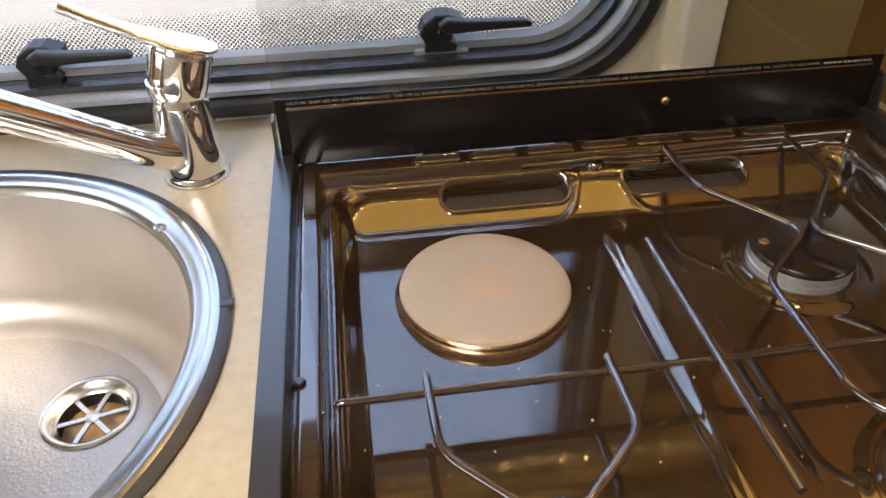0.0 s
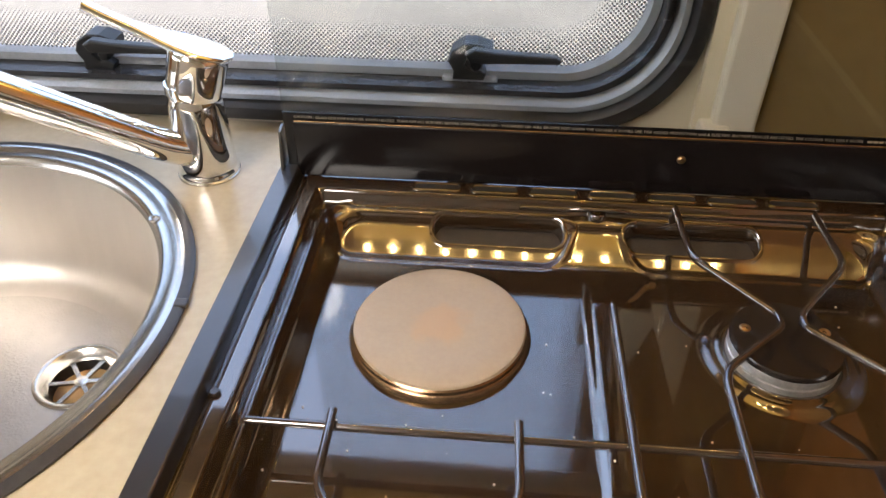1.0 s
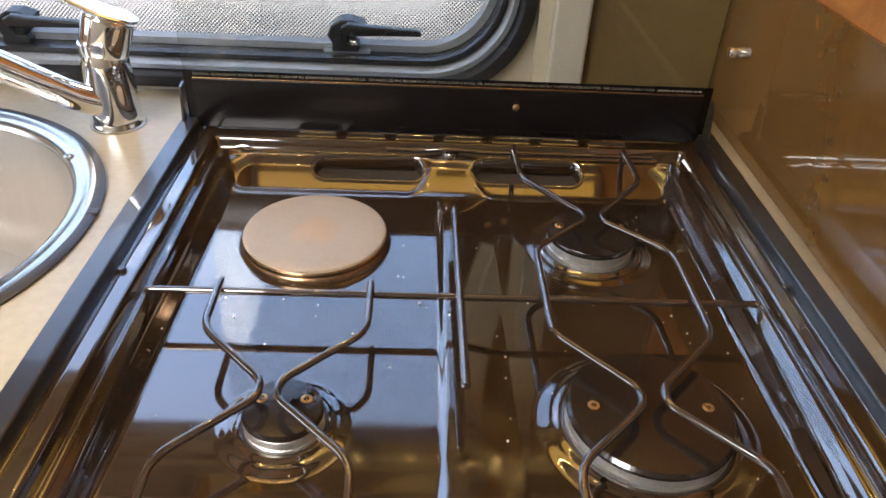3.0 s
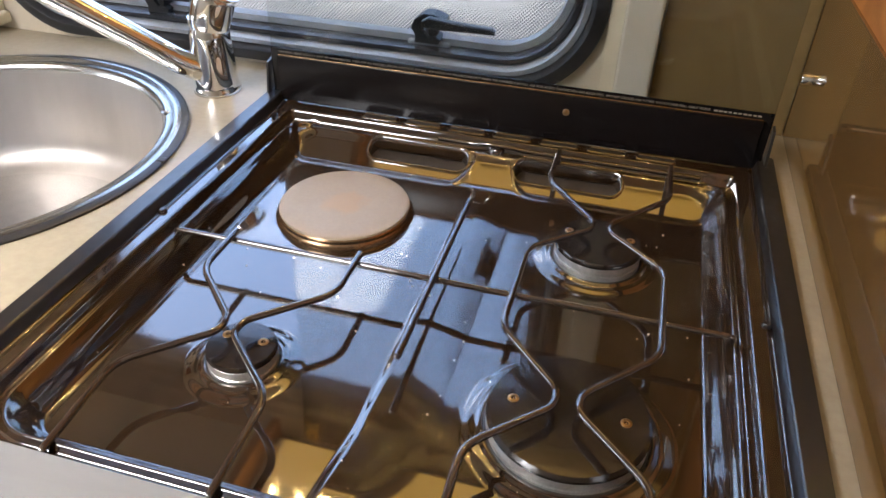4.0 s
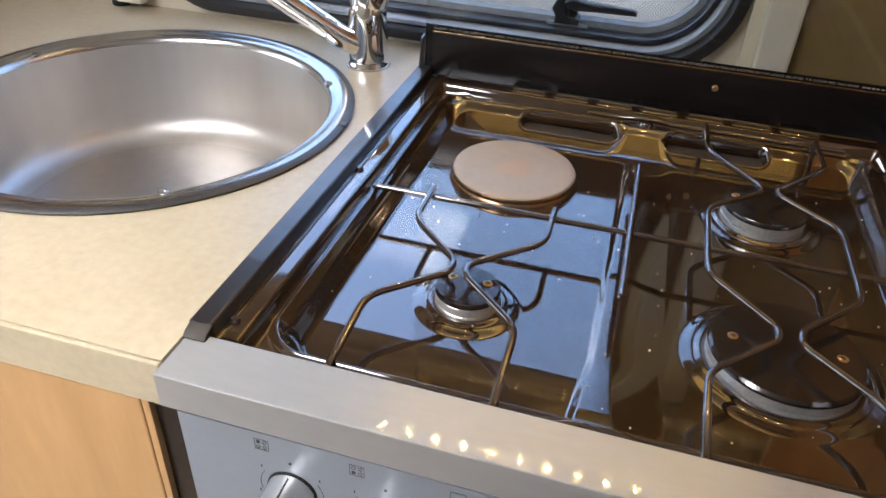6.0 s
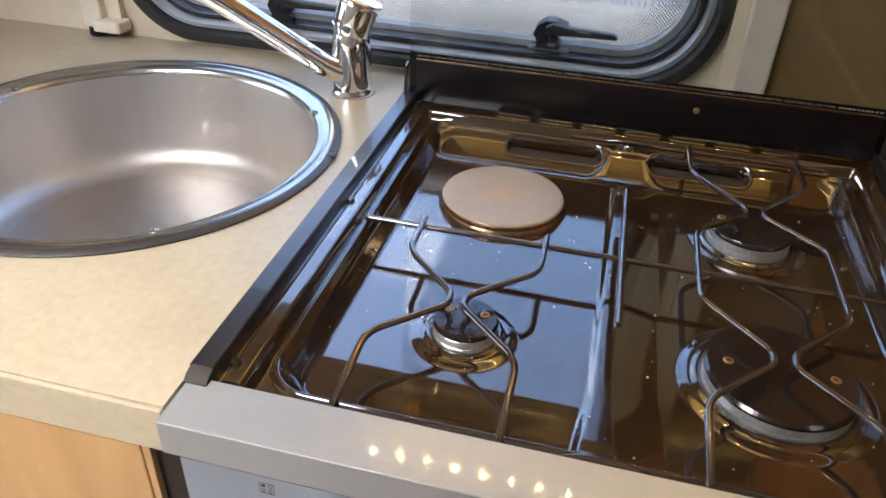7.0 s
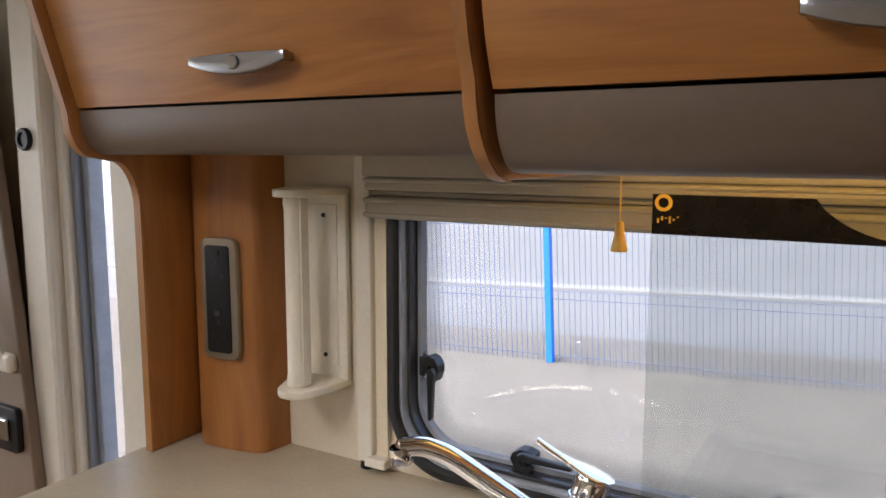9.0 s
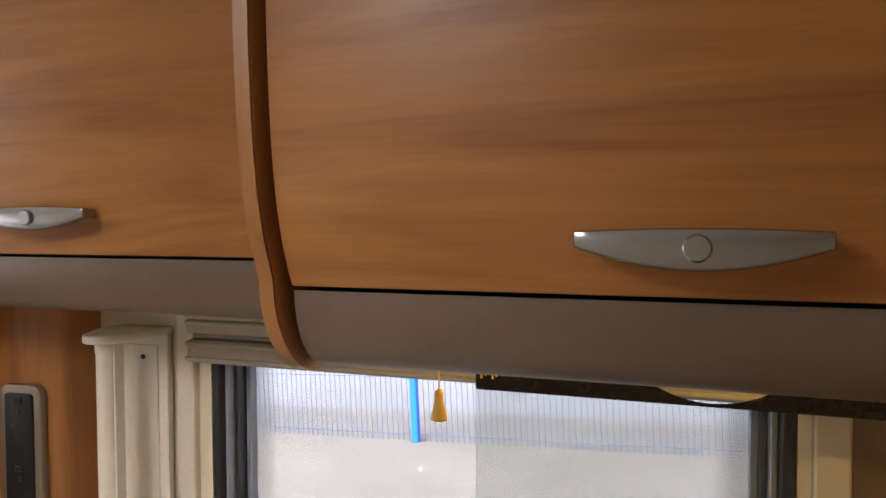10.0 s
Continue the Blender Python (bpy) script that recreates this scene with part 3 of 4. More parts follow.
# hotplate and burners
plate = part("hotplate", lathe([(0, 0.8972), (0.012, 0.8972), (0.0135, 0.8969), (0.030, 0.8969), (0.045, 0.8971), (0.0545, 0.8971), (0.0566, 0.8965), (0.0575, 0.8948)], 0.138, 0.353, 96), M["plate"], cooker, "brown-grey coated cast iron hotplate", 40)
part("side_ring", lathe([(0.0575, 0.8948), (0.0586, 0.8938), (0.0587, 0.8912), (0.0600, 0.8902), (0.0611, 0.8872), (0.0613, 0.8850), (0.0632, 0.8846), (0.0636, 0.8800)], 0.138, 0.353, 96), M["plate_ring"], plate, "browned steel rim", 40)
for n, (cx, cy, r) in enumerate(BURNERS):
    top = 0.9050
    base = part("burner", lathe([(r * 1.03, 0.880), (r * 1.03, 0.8880), (r * 1.0, 0.8888), (r * 0.992, 0.8930), (r * 0.960, 0.8936), (r * 0.960, 0.8945), (r * 1.0, 0.8952), (r * 0.992, 0.9000), (r * 0.95, 0.9010), (0, 0.9010)], cx, cy, 72), M["alu"], cooker, "dull aluminium burner ring", 35)
    part("burner_cap", lathe([(r * 0.97, 0.9000), (r * 1.005, 0.9010), (r * 1.005, 0.9030), (r * 0.965, top), (r * 0.5, top + 0.0005), (0, top + 0.0005)], cx, cy, 72), M["cap"], base, "black enamelled burner cap", 35)
    for s in (-1, 1):
        sx = cx + s * (0.013, 0.025, 0.0345)[n]
        sy = cy + (0.006, 0.007, 0.001)[n]
        part("cap_screw", lathe([(0.0036, top), (0.0036, top + 0.0007), (0.0031, top + 0.0011), (0.0019, top + 0.0011), (0.0016, top + 0.0002), (0.0006, top + 0.0002), (0, top + 0.0008)], sx, sy, 18), M["brass"], base, "tiny brass screw", 40)

# front rail, control panel and knobs
part("front_rail", prism([(0.0300, 0.9070), (0.0300, 0.8930), (-0.0070, 0.893), (-0.0086, 0.8945), (-0.0088, 0.9194), (-0.0083, 0.9200), (0.0300, 0.9201)], "x", HX0 + 0.001, HX1 - 0.001), M["rail"], cooker, "satin silver front rail", 28)
# dark box fills the gap behind the rail in place of shade
part("rail_gap_fill", box(HX0 + 0.002, HX1 - 0.002, 0.0307, 0.0350, 0.893, 0.9070, 0.0006), M["dark_matt"], cooker, "dark filler box in the gap behind the rail")
# black block stands in for shade behind the panel
part("front_gap", box(HX0 + 0.004, HX1 - 0.004, 0.012, 0.05, 0.70, 0.8925), M["ink_and_gap"], cooker)
part("control_panel", prism([(-0.0060, 0.8900), (-0.0055, 0.8005), (0.012, 0.8005), (0.012, 0.8900)], "x", 0.0075, HX1 - 0.0075, 0.001), M["panel"], cooker, "silver-grey control panel", 30)
part("oven_front", box(0.0105, HX1 - 0.0105, -0.0030, 0.30, 0.10, 0.7965, 0.003), M["panel"], cooker, "silver-grey oven front")
part("oven_glass", box(0.098, HX1 - 0.06, -0.0060, -0.0025, 0.48, 0.778, 0.0015), M["band"], cooker, "black oven window")
part("spark_button", moved(lathe([(0, 0), (0.013, 0), (0.013, 0.002), (0.010, 0.004), (0.009, 0.014), (0.0075, 0.016), (0, 0.016)], 0, 0, 32), pose(0.045, -0.0030, 0.757, 90, 0, 0)), M["chrome"], cooker, "chrome push button", 40)
KZ = 0.8445
for i in range(7):
    x = 0.0795 + 0.0602 * i
    k = part("knob", moved(lathe([(0, 0.0205), (0.0128, 0.0205), (0.0139, 0.0198), (0.0143, 0.018), (0.0151, 0.004), (0.0152, 0.0), (0, 0)], 0, 0, 48), pose(x, -0.0056, KZ, 90, 0, 0)), M["knob"], cooker, "satin silver control knob", 35)
    part("pointer", box(x - 0.0006, x + 0.0006, -0.0265, -0.0065, KZ + 0.003, KZ + 0.0151), M["ink_and_gap"], k)
    part("skirt", moved(lathe([(0.0150, 0), (0.0166, 0), (0.0163, 0.0014), (0.0152, 0.0018)], 0, 0, 48), pose(x, -0.0054, KZ, 90, 0, 0)), M["black"], k, "", 40)
    y = -0.0061
    ic = bmesh.new()
    iz, ix = 0.8800, x - 0.0170
    for a0, a1, b0, b1 in ((-0.0046, 0.0046, 0.00425, 0.0046), (-0.0046, 0.0046, -0.0046, -0.00425), (-0.0046, -0.00425, -0.00425, 0.00425), (0.00425, 0.0046, -0.00425, 0.00425)):
        box(ix + a0, ix + a1, y, y + 0.002, iz + b0, iz + b1, bm=ic)
    if i in (0, 1, 3, 4):
        for sx in (-1, 1):
            for w in (-1, 1):
                on = (sx, w) == {0: (-1, 1), 1: (-1, -1), 3: (1, 1), 4: (1, -1)}[i]
                join(ic, moved(lathe([(0.0014, 0), (0.0014, 0.0003), (0.0 if on else 0.0011, 0.0003), (0.0 if on else 0.0011, 0.0)], 0, 0, 18), pose(ix + sx * 0.0021, y + 0.0002, iz + w * 0.0021, 90, 0, 0)))
    else:
        box(ix - 0.0028, ix + 0.0028, y, y + 0.002, iz - 0.0028, iz - 0.0020, bm=ic)
    part("icon", ic, M["ink_and_gap"], cooker, "small printed burner symbol")
    dot = moved(lathe([(0.0010, 0), (0.0010, 0.002), (0, 0.002)], 0, 0, 14), pose(x + 0.0005, -0.0043, 0.8695, 90, 0, 0))
    part("mark", dot, M["ink_and_gap"], cooker)
    for sx in (-1, 1):
        bm = bmesh.new()
        for q in range(6):
            a = radians(90 + sx * (60 + 8 * q))
            join(bm, moved(box(-0.0002, 0.0002, 0, 0.001, -0.0017, 0.0017), pose(x + 0.0210 * math.cos(a), -0.0060, KZ + 0.0210 * math.sin(a), 0, -sx * (60 + 8 * q) + sx * 90, 0)))
        part("dial_arc", bm, M["ink_and_gap"], cooker)
        for w in (-1, 1):
            u = x + sx * 0.0210 + (0.002 if w > 0 else -0.001) * sx * -1
            part("dial_bar", box(u - 0.0004, u + 0.0004, -0.0060, -0.0052, KZ + 0.004 + w * 0.012 - 0.0012, KZ + 0.004 + w * 0.012 + 0.0012), M["ink_and_gap"], cooker)

# lid: upright tinted glass with black printed bands
LY = 0.4965
lid = thing("glass_lid", "upright tinted glass cooker lid with black printed bands", "lid")
LX0, LX1, LZ0, LZ1 = 0.0035, 0.4915, 0.9225, 1.357
pane = part("glass", box(LX0, LX1, LY, LY + 0.004, LZ0 + 0.0005, LZ1, 0.0008), M["glass"], lid)
pane.visible_shadow = False
part("bottom_band", box(LX0 + 0.0005, LX1 - 0.0005, LY - 0.0016, LY - 0.0006, LZ0 - 0.004, 0.9730), M["band"], lid, "black printed lower band")
part("hinge_plate", box(LX0 + 0.008, LX1 - 0.008, LY - 0.0046, LY - 0.0019, LZ0 - 0.004, 0.9662, 0.0011, 3), M["plate_black"], lid, "black enamelled hinge plate with a gold-brown edge", 40)
# gold-brown rod draws the trim line and its golden glint
part("plate_edge", rod([(LX0 + 0.009, LY - 0.0030, 0.9663), (LX1 - 0.009, LY - 0.0030, 0.9663)], 0.0007, seg=8), M["plate_ring"], lid, "gold-brown metal trim line with its glint in the colour", 60)
arc = [(LX0 + 0.001, 1.3125), (LX1 - 0.001, 1.3125), (LX1 - 0.001, LZ1 - 0.001)]
for i in range(25):
    u = 1 - 2 * i / 24
    arc.append((0.2475 + 0.083 * u, LZ1 - 0.001 - 0.040 * (1 - u * u) ** 0.8))
arc.append((LX0 + 0.001, LZ1 - 0.001))
part("top_band", prism(arc, "y", LY - 0.0012, LY - 0.0004), M["band"], lid, "black printed upper band with a clear finger arc")
part("screw", moved(lathe([(0, 0), (0.0032, 0), (0.0032, 0.0015), (0.0022, 0.0025), (0, 0.0025)], 0, 0, 20), pose(0.309, LY - 0.0045, 0.9490, 90, 0, 0)), M["brass"], lid, "", 40)
CAUTION = "CAUTION : GLASS LIDS MAY SHATTER WHEN HEATED. TURN OFF ALL BURNERS BEFORE SHUTTING THE LID - THE RAISED LID WILL BECOME HOT WHEN THE COOKER IS IN FULL USE. FOR ADDED PROTECTION GAS & ELECTRIC SHUTOFF DEVICES ARE FITTED. THE COOKER WILL ONLY WORK"


def lettering(body, x0, width, y, z, material, parent):
    """One line of printed capitals, upright and facing the aisle."""
    cu = bpy.data.curves.new("caution_text", "FONT")
    cu.body, cu.size, cu.resolution_u = body, 0.004, 2
    tmp = new("caution_text", cu)
    me = bpy.data.meshes.new_from_object(tmp.evaluated_get(bpy.context.evaluated_depsgraph_get()))
    bpy.data.objects.remove(tmp)
    bm = bmesh.new()
    bm.from_mesh(me)
    bpy.data.meshes.remove(me)
    k = width / max(v.co.x for v in bm.verts)
    for v in bm.verts:
        v.co = (x0 + v.co.x * k, y, z + v.co.y * k)
    return part("caution_text", bm, material, parent, "small printed caution line")


lettering(CAUTION, LX0 + 0.009, 0.424, LY - 0.0018, 0.9685, M["pale_ink"], lid)
for i in range(10):
    x = LX0 + 0.436 + 0.0042 * i
    part("caution_bar", box(x, x + random.uniform(0.0022, 0.0036), LY - 0.0020, LY - 0.0016, 0.9687, 0.9701), M["pale_ink"], lid)
st = part("sticker_ring", moved(lathe([(0.0055, 0), (0.0095, 0), (0.0095, 0.0005), (0.0055, 0.0005)], 0, 0, 32), pose(0.0165, LY - 0.0011, 1.347, 90, 0, 0)), M["gold_print"], lid, "yellow printed ring")
for i in range(6):
    part("print_bar", box(0.010 + 0.0042 * i, 0.0122 + 0.0042 * i, LY - 0.0018, LY - 0.0012, 1.325 + 0.003 * (i % 3), 1.330 + 0.0025 * (i % 2)), M["gold_print"], lid)
for x in (0.0010, 0.4940):
    h = part("hinge", prism([(LY - 0.016, 0.905), (LY - 0.006, 0.958), (LY + 0.004, 0.960), (LY + 0.006, 0.905)], "x", x - 0.0012, x + 0.0012, 0.0004), M["rim"], lid, "black hinge arm")
    # black piece in place of a shaded slot
    part("hinge_slot", prism(rrect(x - 0.0025, x + 0.0025, LY - 0.050, LY - 0.018, 0.0024), "z", 0.9050, 0.9064), M["ink_and_gap"], h)

# pan supports
grid = thing("pan_support", "dark enamelled bent wire pan support over the burners", "pan support")
RZ, RR = 0.9155, 0.0026
rodp = lambda pts, r=RR, f=0.012: part("wire", rod(pts, r, f, 10), M["rod"], grid, "", 60)
rodp([(0.037, 0.25, RZ - 0.006), (0.040, 0.25, RZ - 0.0032), (0.459, 0.25, RZ - 0.0032), (0.4625, 0.25, RZ - 0.006)], f=0.003)
rodp([(0.2495, 0.357, RZ + 0.0015), (0.2515, 0.160, RZ + 0.0015)], 0.0027)
for xo, xi, ends in ((0.087, 0.1325, 0), (0.1895, 0.1435, 0)):
    rodp([(xo, 0.258, RZ + 0.001), (xo + (0.001 if xo < 0.1 else 0.001), 0.206, RZ + 0.002), (xi, 0.161, RZ + 0.002), (xi, 0.147, RZ + 0.002), (xo, 0.103, RZ + 0.002), (xo, 0.036, RZ - 0.004), (xo, 0.034, 0.9065)])
for xo, xi in ((0.309, 0.3535), (0.4130, 0.3680)):
    rodp([(xo, 0.484, 0.909), (xo, 0.480, RZ - 0.001), (xo, 0.413, RZ + 0.002), (xi, 0.358, RZ + 0.002), (xi, 0.346, RZ + 0.002), (xo, 0.305, RZ + 0.002), (xo, 0.209, RZ + 0.002), (xi, 0.161, RZ + 0.002), (xi, 0.147, RZ + 0.002), (xo, 0.103, RZ + 0.002), (xo, 0.036, RZ - 0.004), (xo, 0.034, 0.9065)])
rodp([(0.040, 0.036, 0.9072), (0.218, 0.036, 0.9072), (0.236, 0.041, 0.9105), (0.262, 0.041, 0.9105), (0.282, 0.036, 0.9072), (0.460, 0.036, 0.9072)], f=0.008)
rodp([(0.190, 0.4735, 0.9105), (0.225, 0.4735, 0.9105), (0.24, 0.471, 0.9135), (0.26, 0.471, 0.9135), (0.275, 0.4735, 0.9105), (0.440, 0.4735, 0.9105)], 0.0022, 0.008)

# ---- sink ----
sink = thing("round_sink", "round stainless steel sink with a dark sealing ring", "sink")
part("gasket", lathe([(SR - 0.0065, WT + 0.0003), (SR, WT + 0.0003), (SR + 0.0005, WT + 0.0022), (SR - 0.002, WT + 0.0040), (SR - 0.0075, WT + 0.0042)], SX, SY, 128), M["gasket"], sink, "dark grey rubber seal", 50)
part("rim", lathe([(SR - 0.0065, WT + 0.0042), (SR - 0.009, WT + 0.0050), (SR - 0.0125, WT + 0.0048), (SR - 0.0145, WT + 0.0028), (SR - 0.0200, WT + 0.0022), (SR - 0.0220, WT + 0.0016), (SR - 0.0245, WT - 0.001), (SR - 0.0258, WT - 0.005)], SX, SY, 128), M["bright"], sink, "polished stepped rim", 60)
R0, FZ = SR - 0.0258, 0.7985
prof = [(R0, WT - 0.005), (R0 - 0.0015, WT - 0.018), (R0 - 0.006, 0.836)]
for i in range(1, 9):
    a = radians(90 * i / 8)
    prof.append((R0 - 0.006 - 0.030 * (1 - math.cos(a)) - 0.001, 0.832 - 0.030 * math.sin(a)))
part("bowl", lathe(prof, SX, SY, 128), M["steel"], sink, "brushed steel bowl", 60)
DX, DY = -0.1500, 0.3700
floor_r = R0 - 0.037
outer, inner = [], []
for i in range(96):
    a = 2 * math.pi * i / 96
    c, w = math.cos(a), math.sin(a)
    outer.append((SX + floor_r * c, SY + floor_r * w, 0.802))
    inner.append((DX + 0.0325 * c, DY + 0.0325 * w, FZ))
mid = [(o[0] * 0.72 + q[0] * 0.28, o[1] * 0.72 + q[1] * 0.28, 0.8003) for o, q in zip(outer, inner)]
part("bowl_floor", ring_loft([outer, mid, inner]), M["steel_floor"], sink, "finely dimpled steel floor", 60)
drain = part("drain", lathe([(0.0345, FZ + 0.0010), (0.0325, FZ + 0.0022), (0.0290, FZ + 0.0010), (0.0265, FZ - 0.0050), (0.0245, FZ - 0.0070)], DX, DY, 64), M["bright"], sink, "polished drain ring", 50)
part("drain_hub", lathe([(0.0055, FZ - 0.0085), (0.0055, FZ - 0.0055), (0.0, FZ - 0.0045)], DX, DY, 20), M["bright"], drain, "", 40)
for i in range(6):
    part("drain_bar", moved(box(0.004, 0.0250, -0.0020, 0.0020, FZ - 0.0085, FZ - 0.0060, 0.0005), pose(DX, DY, 0, 0, 0, 60 * i + 12)), M["bright"], drain)
part("drain_pipe", lathe([(0.0250, FZ - 0.0065), (0.0240, FZ - 0.04), (0, FZ - 0.04)], DX, DY, 40), M["black"], drain)
plug = thing("sink_plug", "cream plastic plug lying in the sink bowl", "plug")
pm = pose(-0.300, 0.236, 0.8030, 5, -5, 0)
part("disc", moved(lathe([(0, 0.0), (0.019, 0.0), (0.021, 0.002), (0.021, 0.006), (0.018, 0.008), (0.012, 0.0065), (0, 0.0065)], 0, 0, 40), pm), M["holder"], plug, "", 40)
part("ring", moved(lathe([(0.006, 0.006), (0.008, 0.006), (0.008, 0.010), (0.006, 0.010), (0.006, 0.006)], 0, 0, 24), pm), M["cream"], plug, "", 40)
for a in (36, 160, 230, 310):
    part("rim_clip", lathe([(0.0042, WT + 0.0016), (0.0042, WT + 0.0030), (0.0025, WT + 0.0034), (0.0022, WT + 0.0022), (0, WT + 0.0022)], SX + 0.1862 * math.cos(radians(a)), SY + 0.1862 * math.sin(radians(a)), 16), M["bright"], sink, "", 40)
part("seal_patch", moved(box(-0.0045, 0.0045, -0.004, 0.004, WT + 0.0015, WT + 0.0048, 0.0012), pose(SX + SR - 0.0035, SY + 0.020, 0, 0, 0, 5)), M["gasket"], sink, "frayed end of the seal")

# ---- tap ----
TX, TY = -0.0615, 0.4910
tap = thing("mixer_tap", "chrome single-lever mixer tap beside the sink", "tap")
part("body", lathe([(0.0242, WT + 0.0002), (0.0242, WT + 0.0040), (0.0234, WT + 0.0052), (0.0229, WT + 0.009), (0.0218, 0.955), (0.0205, 0.980), (0.0194, 0.9865), (0.0188, 0.9880), (0.0188, 0.9895), (0.0198, 0.991), (0.0195, 0.998), (0, 1.000)], TX, TY, 64), M["chrome"], tap, "", 40)
part("base_ring", lathe([(0.0247, WT + 0.0001), (0.0247, WT + 0.0015), (0.0240, WT + 0.0020)], TX, TY, 64), M["bright"], tap, "", 40)
head = lathe([(0, 0.0), (0.0190, 0.0), (0.0203, 0.0025), (0.0212, 0.012), (0.0218, 0.030), (0.0216, 0.0335), (0.0200, 0.0352), (0, 0.0355)], 0, 0, 64)
part("head", moved(head, pose(TX - 0.0005, TY, 0.9865, -7, 17, 0)), M["chrome"], tap, "tilting cartridge head", 40)
lever = bmesh.new()
tip = Vector((-0.1150, 0.4665, 1.0620))
root = Vector((TX + 0.0300, TY + 0.0130, 1.0130))
d = (tip - root).normalized()
side = d.cross(Vector((0, 0, 1))).normalized()
upv = side.cross(d)
rows = []
for i in range(13):
    s = i / 12
    w = 0.0216 - 0.0141 * smooth01(s, 0.25, 0.75)
    h = 0.0050 - 0.0006 * min(1, s * 1.3)
    c = root + (tip - root) * s + upv * (0.004 * math.sin(math.pi * s) * -1)
    if i == 0:
        w, h = w * 0.35, h * 0.6
    if i == 1:
        w *= 0.80
    if i == 2:
        w *= 0.95
    if i == 12:
        w *= 0.75
    rows.append([c + side * w * math.cos(2 * math.pi * k / 20) + upv * h * math.sin(2 * math.pi * k / 20) for k in range(20)])
lever = ring_loft(rows)
for ring in (rows[0], rows[-1]):
    vs = [min(lever.verts, key=lambda v, p=p: (v.co - p).length) for p in ring]
    lever.faces.new(vs)
part("lever", lever, M["chrome"], tap, "flat chrome lever", 50)
spout = rod([(TX - 0.002, TY - 0.004, 0.940), (TX - 0.020, TY - 0.022, 0.953), (-0.186, 0.379, 1.060), (-0.208, 0.358, 1.074), (-0.2265, 0.338, 1.074)], 0.0115, 0.03, 24, lambda s: 0.0135 - 0.0030 * s)
part("spout", spout, M["chrome"], tap, "long swivel spout", 60)
part("aerator", moved(lathe([(0.0115, 0.010), (0.0125, 0.004), (0.0125, -0.010), (0.0110, -0.012), (0.0095, -0.012), (0.009, -0.008), (0, -0.008)], 0, 0, 40), pose(-0.2245, 0.340, 1.066, 8, -8, 0)), M["chrome"], tap, "", 40)

# ---- window ----
window = thing("window_1", "rounded caravan window with dark rubber frame", "window", kind="structure")


def loop_at(inset, y):
    return [(u, y + BACK - 0.61, w) for u, w in rrect(WX0 + inset, WX1 - inset, WZ0 + inset, WZ1 - inset, WR - inset * 0.75, 14)]


part("rubber_seal", ring_loft([loop_at(0.0, 0.609), loop_at(0.001, 0.600), loop_at(0.005, 0.597), loop_at(0.013, 0.597), loop_at(0.0165, 0.601), loop_at(0.018, 0.612)]), M["rubber"], window, "black rubber seal", 40)
part("window_frame", ring_loft([loop_at(0.017, 0.611), loop_at(0.0185, 0.604), loop_at(0.0235, 0.603), loop_at(0.026, 0.608), loop_at(0.027, 0.618)]), M["frame"], window, "grey plastic frame", 40)
part("inner_lip", ring_loft([loop_at(0.0265, 0.617), loop_at(0.028, 0.612), loop_at(0.033, 0.612), loop_at(0.035, 0.620), loop_at(0.036, 0.640)]), M["frame_dark"], window, "dark inner lip", 40)
part("pane_edge", ring_loft([loop_at(0.035, 0.638), loop_at(0.036, 0.628), loop_at(0.043, 0.628), loop_at(0.045, 0.640)]), M["frame"], window, "", 40)
pane = part("pane", prism([(p[0], p[2]) for p in loop_at(0.040, 0)], "y", BACK + 0.031, BACK + 0.034), M["pane"], window, "clear acrylic pane")
pane.visible_shadow = False
FR = ((0.040, 0.40), (0.050, 0.39), (0.060, 0.36), (0.068, 0.29), (0.076, 0.20), (0.082, 0.06))
bm = ring_loft([loop_at(s, 0.6385) for s, _ in FR])
border = part("dotted_border", bm, M["dots"], window, "fine dotted print round the pane")
att = border.data.attributes.new("fade", "FLOAT", "POINT")
per = len(loop_at(0.05, 0))
for k, (s, f) in enumerate(FR):
    for i in range(per):
        att.data[k * per + i].value = f
border.visible_shadow = False


def latch(x, z, turn):
    """A window catch: foot, pivot and a long tapered lever."""
    top = thing("window_catch", "black plastic window catch with a slim lever", "catch", "window catches")
    m = pose(x, BACK + 0.024, z, 0, turn, 0)
    foot = part("foot", moved(box(-0.024, 0.024, -0.012, 0.010, -0.0205, -0.0145, 0.002), m), M["frame"], top)
    for u in (-0.018, 0.018):
        part("screw", moved(moved(lathe([(0.0034, 0), (0.0034, 0.0014), (0.0024, 0.0022), (0, 0.0018)], 0, 0, 16), pose(u, -0.002, -0.0146)), m), M["bright"], foot, "", 40)
    hook = [(-0.015, -0.0155), (0.012, -0.0155), (0.014, -0.010), (0.009, -0.007), (0.001, -0.007), (-0.004, -0.001), (-0.002, 0.005), (0.006, 0.006), (0.018, 0.004), (0.019, 0.012), (0.006, 0.0165), (-0.005, 0.0165), (-0.015, 0.010), (-0.019, 0.001), (-0.014, -0.008)]
    part("bracket", moved(prism(hook, "y", -0.016, 0.006, 0.0015), m), M["black"], top)
    part("pivot", moved(moved(lathe([(0, 0.009), (0.004, 0.009), (0.0055, 0.007), (0.0055, -0.014), (0.004, -0.016), (0, -0.016)], 0, 0, 24), pose(0, 0, 0, 90, 0, 0)), m @ pose(0.005, -0.006, -0.0030)), M["black"], top, "", 40)
    bm = prism([(-0.004, 0.012), (0.004, 0.0165), (0.020, 0.0145), (0.072, 0.0120), (0.076, 0.0095), (0.075, 0.0060), (0.030, 0.0050), (0.012, 0.0040), (0.000, 0.0050)], "y", -0.028, -0.017, 0.0022)
    part("lever", moved(bm, m), M["black"], top)
    return top


